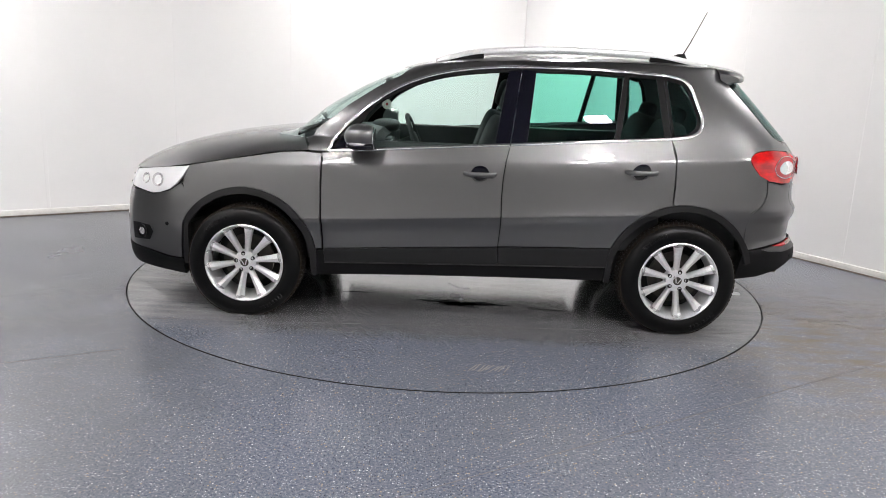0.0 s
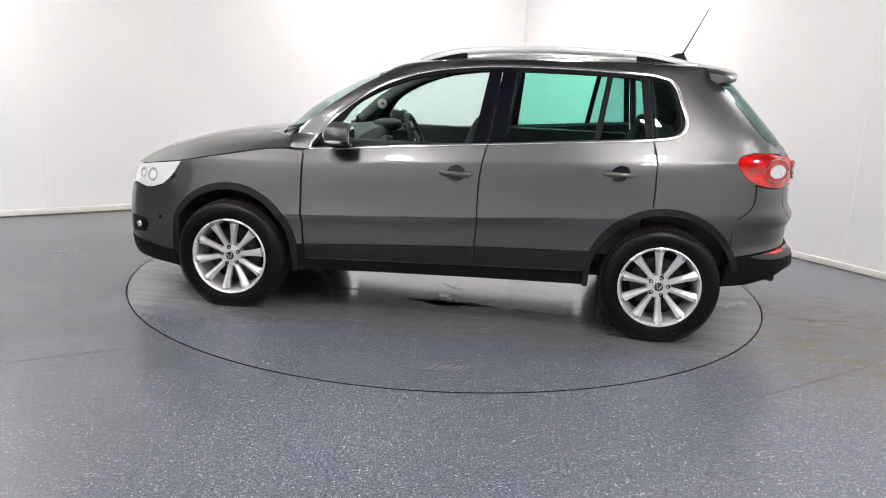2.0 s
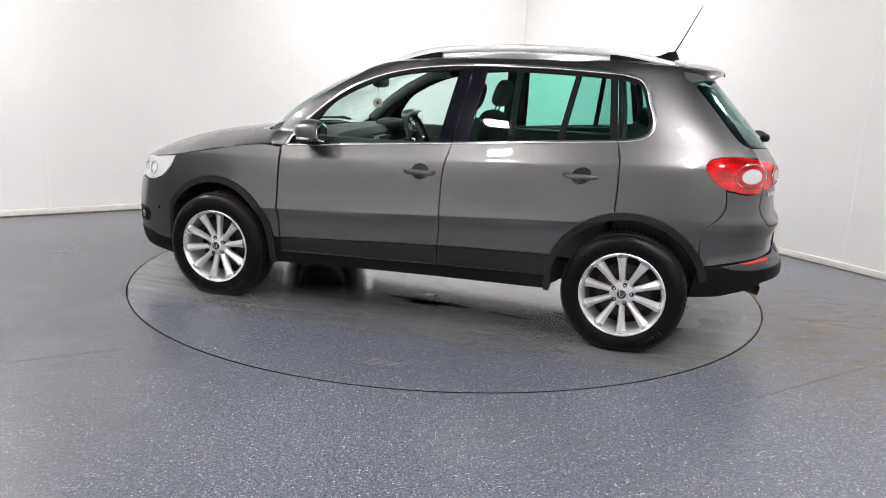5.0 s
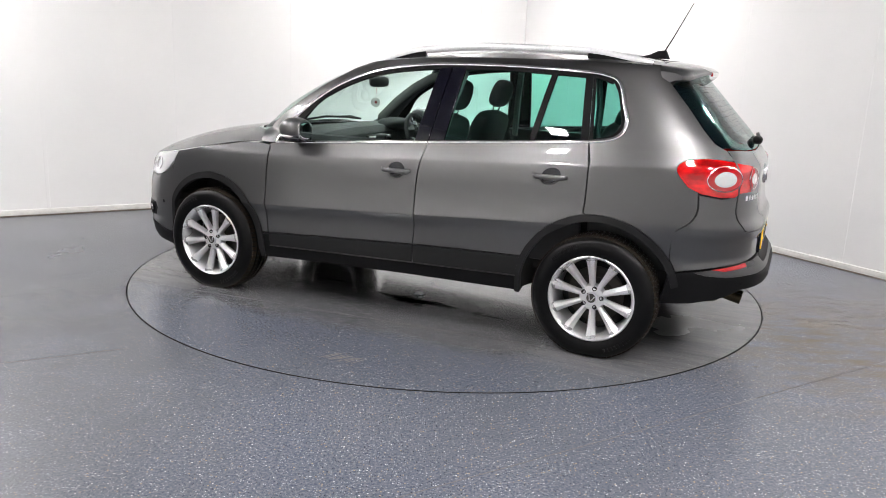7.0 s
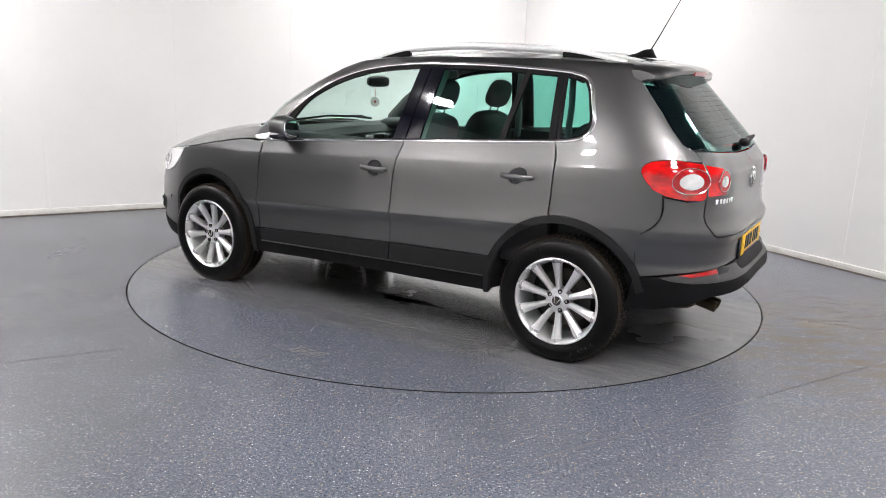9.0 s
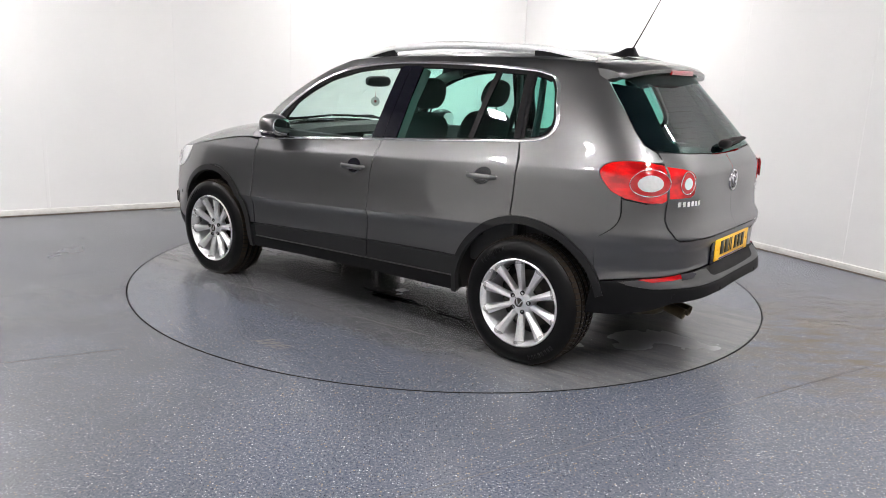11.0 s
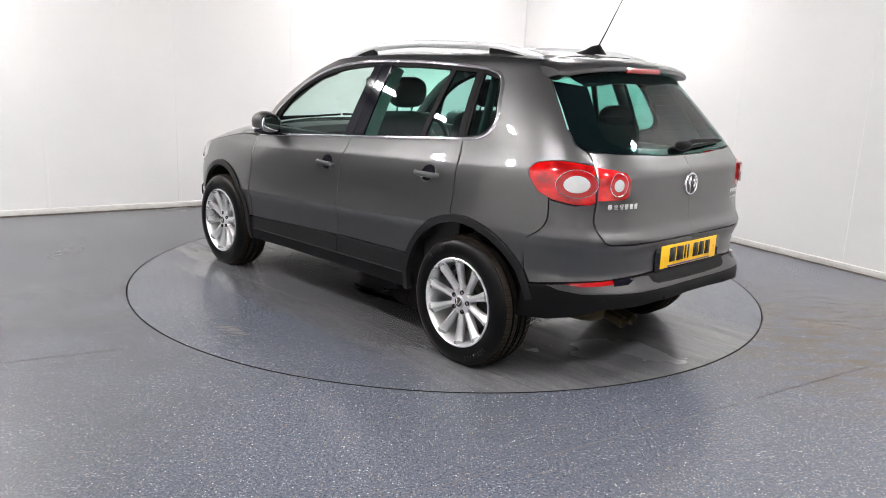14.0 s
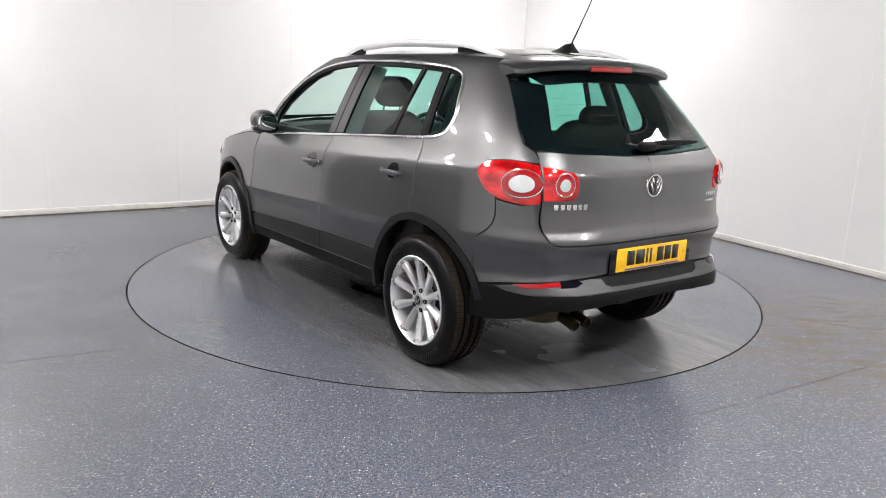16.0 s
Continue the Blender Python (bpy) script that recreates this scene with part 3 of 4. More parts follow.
    rim_in = side_line(curve([(-.700, belt(-.70) + .014), (-.575, 1.260), (-.425, 1.366), (-.262, 1.436), (-.10, 1.479), (.098, 1.506), (.317, 1.520), (.738, 1.522), (1.12, 1.508), (1.21, 1.498), (1.262, 1.482)], 4))
    panel("window_rubber", rim_out + rim_in[::-1], TRIM, C, off=-.006, gap=0, step=.03)
    rub_out = side_line(curve([(1.262, 1.505), (1.300, 1.482), (1.322, 1.452), (1.350, 1.372), (1.378, 1.288), (1.364, 1.225), (1.308, 1.190), (1.20, belt(1.20) + .003)], 4))
    panel("window_rubber", rub_out + side_line(qw[:-12]), TRIM, C, off=-.006, gap=0, step=.03)
    # bright trim round the side windows
    strip("bright_trim", side_line([(x, belt(x)) for x in np.linspace(-.806, .256, 18)]), CHROME, fd, .019, .006, "polished window trim")
    strip("bright_trim", side_line([(x, belt(x)) for x in np.linspace(.262, 1.196, 16)]), CHROME, rd, .019, .006, "polished window trim")
    dl = np.array(DLO)
    k1 = int(np.argmin(np.abs(dl[:40, 0] - .312)))
    strip("bright_trim", side_line(DLO[:k1 + 1]), CHROME, fd, .020, .006, "polished window trim")
    k2 = max(i for i, p in enumerate(DLO) if abs(p[0] - 1.142) < .06 and p[1] > 1.4)
    strip("bright_trim", side_line([DLO[k1]] + DLO[k1 + 1:k2 + 1]), CHROME, rd, .020, .006, "polished window trim")
    strip("bright_trim", side_line(DLO[k2:]), CHROME, C, .022, .007, "polished window trim")

    # door handles; a raised black disc stands in for the shade in each bowl
    for doors, hx, hz in ((fd, .090, .922), (rd, 1.025, .971)):
        for s in "LR":
            sg = -1 if s == "L" else 1
            y = float(-skin(*S(hx, hz))[1])
            n = skin_normal(*S(hx, hz))
            tilt = math.atan2(n[2], -n[1])
            m = Matrix.Translation((hx, sg * y, hz)) @ Matrix.Rotation(sg * -tilt, 4, "X")
            u0 = S(hx, hz)[0]
            rim = [(u0 + .054 * math.cos(a), hz + .004 + .046 * math.sin(a)) for a in np.linspace(0, 2 * math.pi, 37)[:-1]]
            panel("handle_bowl_shade", rim, GLOSSBLACK, doors[s], off=.0035, gap=0, depth=.006, step=.012, sides=s)
            low = [(u0 + .051 * math.cos(a), hz + .004 + .043 * math.sin(a)) for a in np.linspace(1.12 * math.pi, 1.88 * math.pi, 19)]
            strip("bowl_edge", low, PAINT, doors[s], .010, .008, sides=s)
            prof = []
            for i in range(17):
                f = i / 16 * 2 - 1
                prof.append((f * .094, sg * (.030 - .004 * f ** 2 - .022 * abs(f) ** 8), .007))
            h = tube([m @ Vector(p) for p in prof], lambda t: .0150 * (1 - .30 * abs(2 * t - 1) ** 6), 12, .6, up=(0, 0, 1))
            part("door_handle", h, PAINT, doors[s])
            if doors is fd:
                part("lock_cover", blob((.072, sg * .022, -.001), (.013, .012, .012), 3, m, 16, 10), PAINT, doors[s])

    # door mirrors
    for s in "LR":
        sg = -1 if s == "L" else 1
        bm = blob((-.600, sg * .880, 1.114), (.104, .088, .076), 2.15, nu=40, nv=24)
        for v in bm.verts:
            v.co.x = min(v.co.x, -.535)
            v.co.y += sg * .05 * max(0, (v.co.z - 1.10))
        m_ob = part("door_mirror", bm, PAINT, fd[s])
        part("mirror_base", tube([(-.66, sg * .765, 1.045), (-.645, sg * .82, 1.05), (-.62, sg * .86, 1.06)], .028, 12, .8), TRIM, fd[s])
        low = blob((-.598, sg * .878, 1.066), (.092, .084, .030), 2.6, nu=32)
        for v in low.verts:
            v.co.x = min(v.co.x, -.531)
        part("mirror_lower_shell", low, GLOSSBLACK, fd[s])
        part("mirror_glass", blob((-.532, sg * .880, 1.110), (.006, .070, .056), 3, nu=24), MIRRORGLASS, fd[s], "silvered mirror glass")
        part("indicator_lamp", blob((-.615, sg * .925, 1.076), (.055, .040, .012), 3, nu=20, nv=10), CLEARLENS, fd[s], "clear indicator repeater")

    # bonnet, roof, windscreen
    xs = -1.0 - 1.135 * np.sin(np.linspace(.03, math.pi / 2 * .97, 34))
    cap("bonnet", xs, HOOD_EDGE, HOOD_MID, 2.8, PAINT, car, sweep=.11)
    roof_mid = ramp([(-.46, 1.50), (-.38, 1.530), (-.242, 1.563), (.088, 1.610), (.573, 1.640), (1.08, 1.640), (1.42, 1.622), (1.56, 1.608)])
    xs = np.concatenate([[-.40, -.36, -.31, -.26], np.linspace(-.2, 1.50, 30)])
    cap("roof", xs, ROOF_Z, roof_mid, 3.4, PAINT, car)
    loop = [F(0, 1.075), F(.3, 1.075), F(.5, 1.078), F(.60, 1.085)] + side_line(PILLAR[2:]) + [S(-.345, 1.498), F(.28, 1.532), F(0, 1.545)]
    panel("windscreen", loop, GLASSFRONT, car, "faintly green windscreen", full=True, off=-.003, gap=.003, depth=.005, step=.05)
    cowl = bmesh.new()
    rows = []
    for x, dz in ((-1.16, -.006), (-1.08, -.012), (-1.0, -.004)):
        rows.append([cowl.verts.new((x + .12 * abs(v) ** 2, v * .68, 1.080 + dz - .060 * abs(v) ** 2.4)) for v in np.linspace(-1, 1, 25)])
    for a, b in zip(rows, rows[1:]):
        for k in range(24):
            cowl.faces.new((a[k], a[k + 1], b[k + 1], b[k]))
    part("cowl", cowl, TRIM, car, "black plastic scuttle below the windscreen")
    for s, x0 in ((-1, -1.0), (1, -1.02)):
        w = empty("windscreen_wiper")
        w.parent = car
        part("wiper_arm", tube([(x0 - .02, s * .60, 1.095), (x0 - .03, s * .52, 1.115), (x0 + .03, s * .25, 1.122)], .009, 8, .8), TRIM, w)
        part("wiper_blade", tube([(x0 - .015, s * .64, 1.092), (x0 + .03, s * .35, 1.120), (x0 + .035, s * .02, 1.135)], .008, 8), TRIM, w)

    # nose
    loop = ([F(0, .690), F(.45, .690), S(-2.0, .708)] + side_line([(-1.906, .695), (-1.785, .728), (-1.700, .782), (-1.645, .702)]) + arc(*FA, .441, 140, 150, 4)
            + side_line([(-1.695, .54), (-1.710, .40), (-1.712, .315), (-1.80, .318), (-1.95, .345)]) + [F(.42, .36), F(0, .36)])
    panel("front_bumper", loop, PAINT, car, full=True)
    loop = side_line([(-1.695, .310), (-1.80, .312), (-1.95, .338)]) + [F(.42, .352), F(0, .352), F(0, .24), F(.42, .235)] + side_line([(-1.95, .225), (-1.80, .215), (-1.695, .205)])
    panel("bumper_lip", loop, TRIM, car, full=True, off=.004, depth=.05)
    panel("radiator_grille", [F(0, .820), F(.50, .815), F(.50, .705), F(0, .700)], GLOSSBLACK, car, "gloss black grille", full=True, off=-.004)
    strip("grille_bar", [F(y, .785) for y in np.linspace(.02, .48, 12)], CHROME, C, .014, .008)
    strip("grille_bar", [F(y, .735) for y in np.linspace(.02, .48, 12)], CHROME, C, .014, .008)
    hl = {}
    loop = side_line([(-1.652, .888), (-1.688, .826), (-1.735, .772), (-1.785, .734), (-1.85, .710), (-1.906, .701), (-2.0, .714)]) + [F(.50, .722), F(.50, .815), S(-2.0, .838)] + side_line([(-1.956, .845), (-1.8, .868)])
    for s, ob in zip("LR", panel("headlamp", loop, HEADLENS, C, "clear lens headlamp", off=.002, dome=.006)):
        hl[s] = ob
    for s in "LR":
        sg = -1 if s == "L" else 1
        for x, z, r in ((-1.86, .785, .044), (-1.95, .785, .034)):
            p = skin(*S(x, z))
            n = skin_normal(*S(x, z))
            if s == "R":
                p, n = p * (1, -1, 1), n * (1, -1, 1)
            m = Matrix.Translation(Vector(p) + Vector(n) * .006) @ Vector(n).to_track_quat("Z", "Y").to_matrix().to_4x4()
            part("lamp_bowl", turned([(r, 0), (r * .96, .006), (r * .8, .004), (r * .5, -.004), (.012, -.008)], 28, "Z", m), CLEARLENS, hl[s])
        # fog lamp in a dark recess
        rec = panel("fog_lamp_recess", [F(.60, .50), S(-2.02, .505), S(-1.93, .500), S(-1.905, .46), S(-1.935, .405), S(-2.03, .395), F(.60, .39)], TRIM, car, off=.003, sides=s)
        p, n = skin(*S(-1.985, .455)), skin_normal(*S(-1.985, .455))
        if s == "R":
            p, n = p * (1, -1, 1), n * (1, -1, 1)
        m = Matrix.Translation(Vector(p) + Vector(n) * .004) @ Vector(n).to_track_quat("Z", "Y").to_matrix().to_4x4()
        part("fog_lamp", turned([(.042, 0), (.042, .008), (.036, .009), (.030, .004), (.004, .006)], 24, "Z", m), TRIM, rec)
        part("fog_lens", turned([(.024, .004), (.022, .009), (.001, .011)], 24, "Z", m), CLEARLENS, rec)

        p, n = skin(*S(-1.80, .525)), skin_normal(*S(-1.80, .525))
        if s == "R":
            p, n = p * (1, -1, 1), n * (1, -1, 1)
        m = Matrix.Translation(Vector(p) + Vector(n) * .001) @ Vector(n).to_track_quat("Z", "Y").to_matrix().to_4x4()
        part("parking_sensor", turned([(.012, 0), (.012, .002), (.009, .0025), (.001, .0026)], 16, "Z", m), TRIM, car)

    # tail
    low = [R(.644, 1.112), R(.652, .945), R(.658, .852), R(.646, .806), R(.628, .762), R(.604, .750), R(.3, .750), R(0, .750)]
    tail = empty("tailgate")
    tail.parent = car
    panel("tailgate_skin", [R(0, 1.142), R(.24, 1.148), R(.45, 1.158), R(.58, 1.166), R(.632, 1.166)] + low, PAINT, tail, full=True)
    loop = [R(0, 1.146), R(.24, 1.152), R(.45, 1.162), R(.58, 1.171), R(.640, 1.180), S(1.83, 1.205), S(1.770, 1.266), S(1.683, 1.367), S(1.575, 1.485), R(.50, 1.530), R(.3, 1.54), R(0, 1.545)]
    panel("rear_window", loop, GLASSREAR, tail, "dark tinted rear window", full=True, off=-.002, gap=.003, depth=.005, step=.05)
    edge = [R(.640, 1.180), S(1.83, 1.205), S(1.770, 1.266), S(1.683, 1.367), S(1.575, 1.485)]
    inner = [R(.425, 1.465), R(.470, 1.367), R(.520, 1.266), R(.525, 1.225), R(.47, 1.196)]
    panel("window_border", edge + inner, GLOSSBLACK, tail, off=-.009, gap=0, step=.04, depth=.004)
    panel("window_border", [R(0, 1.150), R(.24, 1.156), R(.45, 1.166), R(.60, 1.178), R(.50, 1.198), R(.24, 1.182), R(0, 1.178)], GLOSSBLACK, tail, full=True, off=-.0095, gap=0, step=.04, depth=.004)
    panel("window_border", [R(0, 1.542), R(.3, 1.537), R(.495, 1.526), R(.43, 1.468), R(.25, 1.482), R(0, 1.488)], GLOSSBLACK, tail, full=True, off=-.0095, gap=0, step=.04, depth=.004)
    # spoiler
    sp = bmesh.new()
    nv, rows = 81, []
    for fx, dz in ((0, -.003), (.3, -.006), (.65, -.018), (.9, -.034), (1.0, -.052), (.985, -.070), (.9, -.077), (.7, -.080), (.45, -.098), (.1, -.060)):
        row = []
        for v in np.linspace(-1, 1, nv):
            x0 = 1.478 + .022 * abs(v) ** 3
            x1 = 1.725 - .075 * abs(v) ** 2.6
            roofz = float(roof_mid(1.5)) + (float(ROOF_Z(1.5)) - float(roof_mid(1.5))) * abs(v) ** 2.6
            half = .563
            w = max(0, (abs(v) - .90) / .10)
            slim = math.sqrt(1 - .65 * w * w)
            x1 -= .03 * w * w
            row.append(sp.verts.new((x0 + (x1 - x0) * fx, v * half, roofz - .038 + (dz + .038) * slim - .012 * abs(v) ** 8)))
        rows.append(row)
    for a, b in zip(rows, rows[1:] + rows[:1]):
        for k in range(nv - 1):
            sp.faces.new((a[k], a[k + 1], b[k + 1], b[k]))
    sp.faces.new([r[0] for r in rows]), sp.faces.new([r[-1] for r in rows])
    bmesh.ops.recalc_face_normals(sp, faces=sp.faces)
    spoiler = part("spoiler", sp, PAINT, tail, "roof spoiler in body colour")
    part("brake_lamp", tube([(1.722 - .075 * abs(v / .575) ** 2.6, v, 1.545) for v in np.linspace(-.15, .15, 13)], .013, 10, .5), REDDEEP, spoiler, "high-level red brake lamp")
    # lamps
    outer = panel("tail_lamp", side_line(curve([(1.735, .975), (1.672, 1.055), (1.695, 1.105), (1.79, 1.124), (1.88, 1.120)], 5)) + [R(.646, 1.110), R(.655, .945), S(1.955, .930), S(1.90, .928), S(1.80, .945)],
                  REDLENS, C, "red tail lamp with clear round insert", off=.002, dome=.014, gap=.003, step=.02)
    innerl = panel("tail_lamp", [R(.640, 1.106), R(.57, 1.096), R(.515, 1.082), R(.497, 1.055), R(.492, 1.01), R(.500, .968), R(.525, .954), R(.60, .952), R(.648, .950)],
                   REDLENS, tail, "red tail lamp with clear round insert", off=.002, dome=.012, gap=.003, step=.02)
    for lamps, u0, z0, rx, rz in ((outer, S(1.905, 1.025)[0] - .006, 1.024, .064, .037), (innerl, R(.568, 1.026)[0], 1.026, .026, .027)):
        for s, lamp in zip("LR", lamps):
            for tag, k, lift, m_ in (("lamp_ring", 1.0 + .85 * .046 / rx if rx > .04 else 1.85, .0150, REDDEEP), ("clear_insert", 1.0, .0180, CLEARLENS)):
                loop = [(u0 + rx * k * math.cos(a), z0 + rz * k * math.sin(a)) for a in np.linspace(0, 2 * math.pi, 33)[:-1]]
                panel(tag, loop, m_, lamp, off=lift, gap=0, depth=.004, step=.012, sides=s, dome=.004 if k == 1.0 else 0)
            k = 1.0 + .86 * .046 / rx if rx > .04 else 1.86
            ring = [(u0 + rx * k * math.cos(a), z0 + rz * k * math.sin(a)) for a in np.linspace(0, 2 * math.pi, 41)[:-1]]
            P = np.array(ring)
            co = skin(P[:, 0], P[:, 1]) + skin_normal(P[:, 0], P[:, 1]) * .0155
            if s == "R":
                co = co * (1, -1, 1)
            part("silver_ring", tube([tuple(c) for c in co], .0022, 6, loop=True), CHROME, lamp)
    # rear bumper
    loop = (arc(*RA, .454, 24, 32, 6) + side_line(curve([(1.695, .745), (1.765, .798), (1.795, .86), (1.790, .945)], 4)) + side_line([(1.80, .940), (1.90, .923)]) + [R(.656, .940), R(.662, .852), R(.650, .8035), R(.6315, .7595), R(.605, .7460), R(.3, .7460), R(0, .7460)]
            + [R(0, .600), R(.33, .594), R(.40, .590), R(.50, .585), S(1.95, .566), S(1.889, .558), S(1.78, .540), S(1.722, .530)])
    panel("rear_bumper", loop, PAINT, car, full=True)
    loop = [S(1.680, .520), S(1.78, .535), S(1.889, .553), S(1.95, .561), R(.50, .580), R(.40, .585), R(.33, .589), R(0, .595), R(0, .470), R(.35, .462), R(.62, .440), S(1.95, .398), S(1.80, .360), S(1.648, .348), S(1.668, .44)]
    panel("bumper_cladding", loop, TRIM, car, "black textured lower bumper", full=True, off=.004, depth=.04)
    panel("step_pad", [R(0, .590), R(.300, .585), R(.335, .560), R(.305, .546), R(0, .542)], TRIM, car, "black recess below the plate", full=True, off=.006)
    # ledge strip with the light from above put into its colour
    panel("bumper_ledge", [S(1.80, .532), S(1.889, .549), S(1.95, .558), R(.50, .577), R(.40, .582), R(.352, .579), R(.338, .552), R(.310, .541), R(0, .537), R(0, .520), R(.35, .518), R(.60, .514), S(1.96, .508), S(1.86, .516)],
          LEDGE, car, "satin top of the bumper, coloured lighter as lit from above", full=True, off=.008, depth=.006)
    panel("rear_reflector", [S(1.885, .550), S(1.93, .556), R(.565, .574), R(.567, .556), S(1.945, .540)], REDDEEP, car, "red rear reflector", off=.012, gap=0)
    panel("reflector_recess", [R(.563, .574), R(.485, .577), R(.465, .566), R(.50, .552), R(.568, .548)], GLOSSBLACK, car, off=.011, gap=0)
    val = bmesh.new()
    add_box(val, (1.60, -.60, .36), (1.92, .60, .47), bevel=.05)
    part("rear_valance", val, SHELL, car, "dark underside behind the bumper")
    # parking sensors
    for y in (.28, .62):
        for sg in (-1, 1):
            p, n = skin(*R(y, .475)), skin_normal(*R(y, .475))
            if sg > 0:
                p, n = p * (1, -1, 1), n * (1, -1, 1)
            m = Matrix.Translation(Vector(p) + Vector(n) * .004) @ Vector(n).to_track_quat("Z", "Y").to_matrix().to_4x4()
            part("parking_sensor", turned([(.012, 0), (.012, .003), (.009, .0035), (.001, .0036)], 16, "Z", m), TRIM, car)

    # plate, badge and bars for the lettering
    plate = empty("number_plate")
    plate.parent = car
    px = 2.100
    part("plate_board", box((px - .006, -.262, .600), (px, .262, .716), bevel=.003), YELLOW, plate, "yellow rear number plate")
    part("plate_strip", box((px, -.20, .604), (px + .0015, .20, .612)), PLATEBLUE, plate)
    for y0, y1 in ((-.170, -.118), (-.105, -.045), (-.032, -.018), (-.004, .010), (.050, .096), (.108, .154), (.166, .212)):
        part("lettering_bar", box((px, y0 - .02, .628), (px + .002, y1 - .02, .700)), INK, plate)
    for y in (-.235, .235):
        part("plate_screw", turned([(.008, 0), (.006, .004), (.001, .005)], 12, "Z", Matrix.Translation((px, y, .66)) @ Matrix.Rotation(radians(90), 4, "Y")), YELLOW, plate)
    part("plate_recess", box((px - .02, -.30, .585), (px - .0065, .30, .735), bevel=.004), GLOSSBLACK, plate)
    p, n = skin(*R(0, 1.003)), Vector((1, 0, .02)).normalized()
    m = Matrix.Translation(Vector((float(p[0]) + .001, 0, 1.003))) @ n.to_track_quat("Z", "Y").to_matrix().to_4x4()
    badge = part("emblem", turned([(.058, -.004), (.058, .004), (.055, .008), (.050, .008), (.047, .005), (.001, .005)], 40, "Z", m), SATIN, tail, "round silver emblem")
    part("emblem_field", turned([(.0465, .004), (.0465, .0056), (.001, .006)], 32, "Z", m), DARKALLOY, badge)
    for sx in (-1, 1):
        for dx, z0, z1 in ((.020, .042, -.002), (.033, .030, -.040)):
            part("emblem_stroke", tube([m @ Vector((sx * dx, z0 * .9, .008)), m @ Vector((sx * dx * .35, z1, .008))], .0062, 6, up=(1, 0, 0)), SATIN, badge)
    def letters(y0, y1, z, h, count):
        for i in range(count):
            y = y0 + (y1 - y0) * (i + .5) / count
            w = abs(y1 - y0) / count * .36
            q = skin(*R(abs(y), z))
            nn = skin_normal(*R(abs(y), z)) * (1, 1 if y < 0 else -1, 1)
            q = q * (1, 1 if y < 0 else -1, 1)
            mm = Matrix.Translation(Vector(q)) @ Vector(nn).to_track_quat("Z", "Y").to_matrix().to_4x4()
            part("lettering_bar", box((-w, -h / 2, -.001), (w, h / 2, .004), mm, .001, 1), CHROME, tail)
    letters(-.612, -.440, .925, .026, 6)
    letters(.43, .545, .935, .022, 5)
    letters(.43, .520, .900, .014, 5)
    # heating wires printed on the rear window
    for i in range(11):
        z = 1.225 + .025 * i
        strip("heating_wire", [R(y, z) for y in np.linspace(.52 - .10 * (z - 1.2) / .27, .005, 14)], HEATWIRE, tail, .0008, .0006)
    # rear wiper
    wp = empty("rear_wiper")
    wp.parent = tail
    gx = lambda y, z: Vector(skin(*R(abs(y), z)) * (1, 1 if y < 0 else -1, 1))
    o = Vector((.02, 0, .012))
    part("wiper_hub", blob(tuple(gx(.0, 1.175) + o), (.028, .060, .024), 2.6), TRIM, wp)
    part("wiper_arm", tube([gx(.0, 1.178) + o * 1.4, gx(.10, 1.188) + o * 1.5, gx(.36, 1.192) + o], lambda t: .015 - .007 * t, 8, .8), TRIM, wp)
    part("wiper_blade", tube([gx(.02, 1.168) + o * .7, gx(.2, 1.177) + o * .7, gx(.42, 1.190) + o * .7], .007, 8), TRIM, wp)

    # roof rails and aerial
    rail_z = ramp([(-.20, 1.550), (-.12, 1.580), (.086, 1.624), (.575, 1.652), (1.089, 1.643), (1.33, 1.608), (1.44, 1.580)])
    for sg in (-1, 1):
        rail = empty("roof_rail")
        rail.parent = car
        yy = lambda x: sg * (.505 - .028 * ((x - .6) / .8) ** 2)
        part("rail_bar", tube([(x, yy(x), float(rail_z(x))) for x in np.linspace(-.20, 1.44, 50)], .022, 14, .62), RAIL, rail, "silver roof rail")
        for a, b in ((-.13, .086), (1.089, 1.36)):
            bm = bmesh.new()
            rows = []
            for x in np.linspace(a, b, 9):
                zr = float(rail_z(x)) - .010
                zb = min(float(ROOF_Z(x)) + .004, zr - .001)
                y = yy(x)
                rows.append([bm.verts.new((x, y + d, z)) for d, z in ((-.013, zb), (-.013, zr), (.013, zr), (.013, zb))])
            for p_, q_ in zip(rows, rows[1:]):
                for k in range(4):
                    bm.faces.new((p_[k], p_[(k + 1) % 4], q_[(k + 1) % 4], q_[k]))
            bm.faces.new(rows[0]), bm.faces.new(rows[-1])
            bmesh.ops.recalc_face_normals(bm, faces=bm.faces)
            part("rail_foot", bm, TRIM, rail, smooth=False)
    aerial = empty("roof_aerial")
    aerial.parent = car
    fin = bmesh.new()
    rows = []
    for x, h, w in ((1.25, .004, .014), (1.29, .010, .040), (1.34, .024, .046), (1.385, .046, .038), (1.430, .050, .032), (1.452, .006, .036)):
        rows.append([fin.verts.new((x, d * w, 1.626 + z)) for d, z in ((-1, 0), (-.5, h * .75), (-.2, h), (.2, h), (.5, h * .75), (1, 0))])
    for a, b in zip(rows, rows[1:]):
        for k in range(5):
            fin.faces.new((a[k], a[k + 1], b[k + 1], b[k]))
    fin.faces.new(rows[0]), fin.faces.new(rows[-1])
    bmesh.ops.recalc_face_normals(fin, faces=fin.faces)
    part("aerial_base", fin, TRIM, aerial)
    part("aerial_rod", tube([(1.415, .0, 1.66), (1.46, .004, 1.745), (1.557, .02, 1.949)], lambda t: .0045 - .002 * t, 8), TRIM, aerial)

    # exhaust
    ex = empty("exhaust")
    ex.parent = car
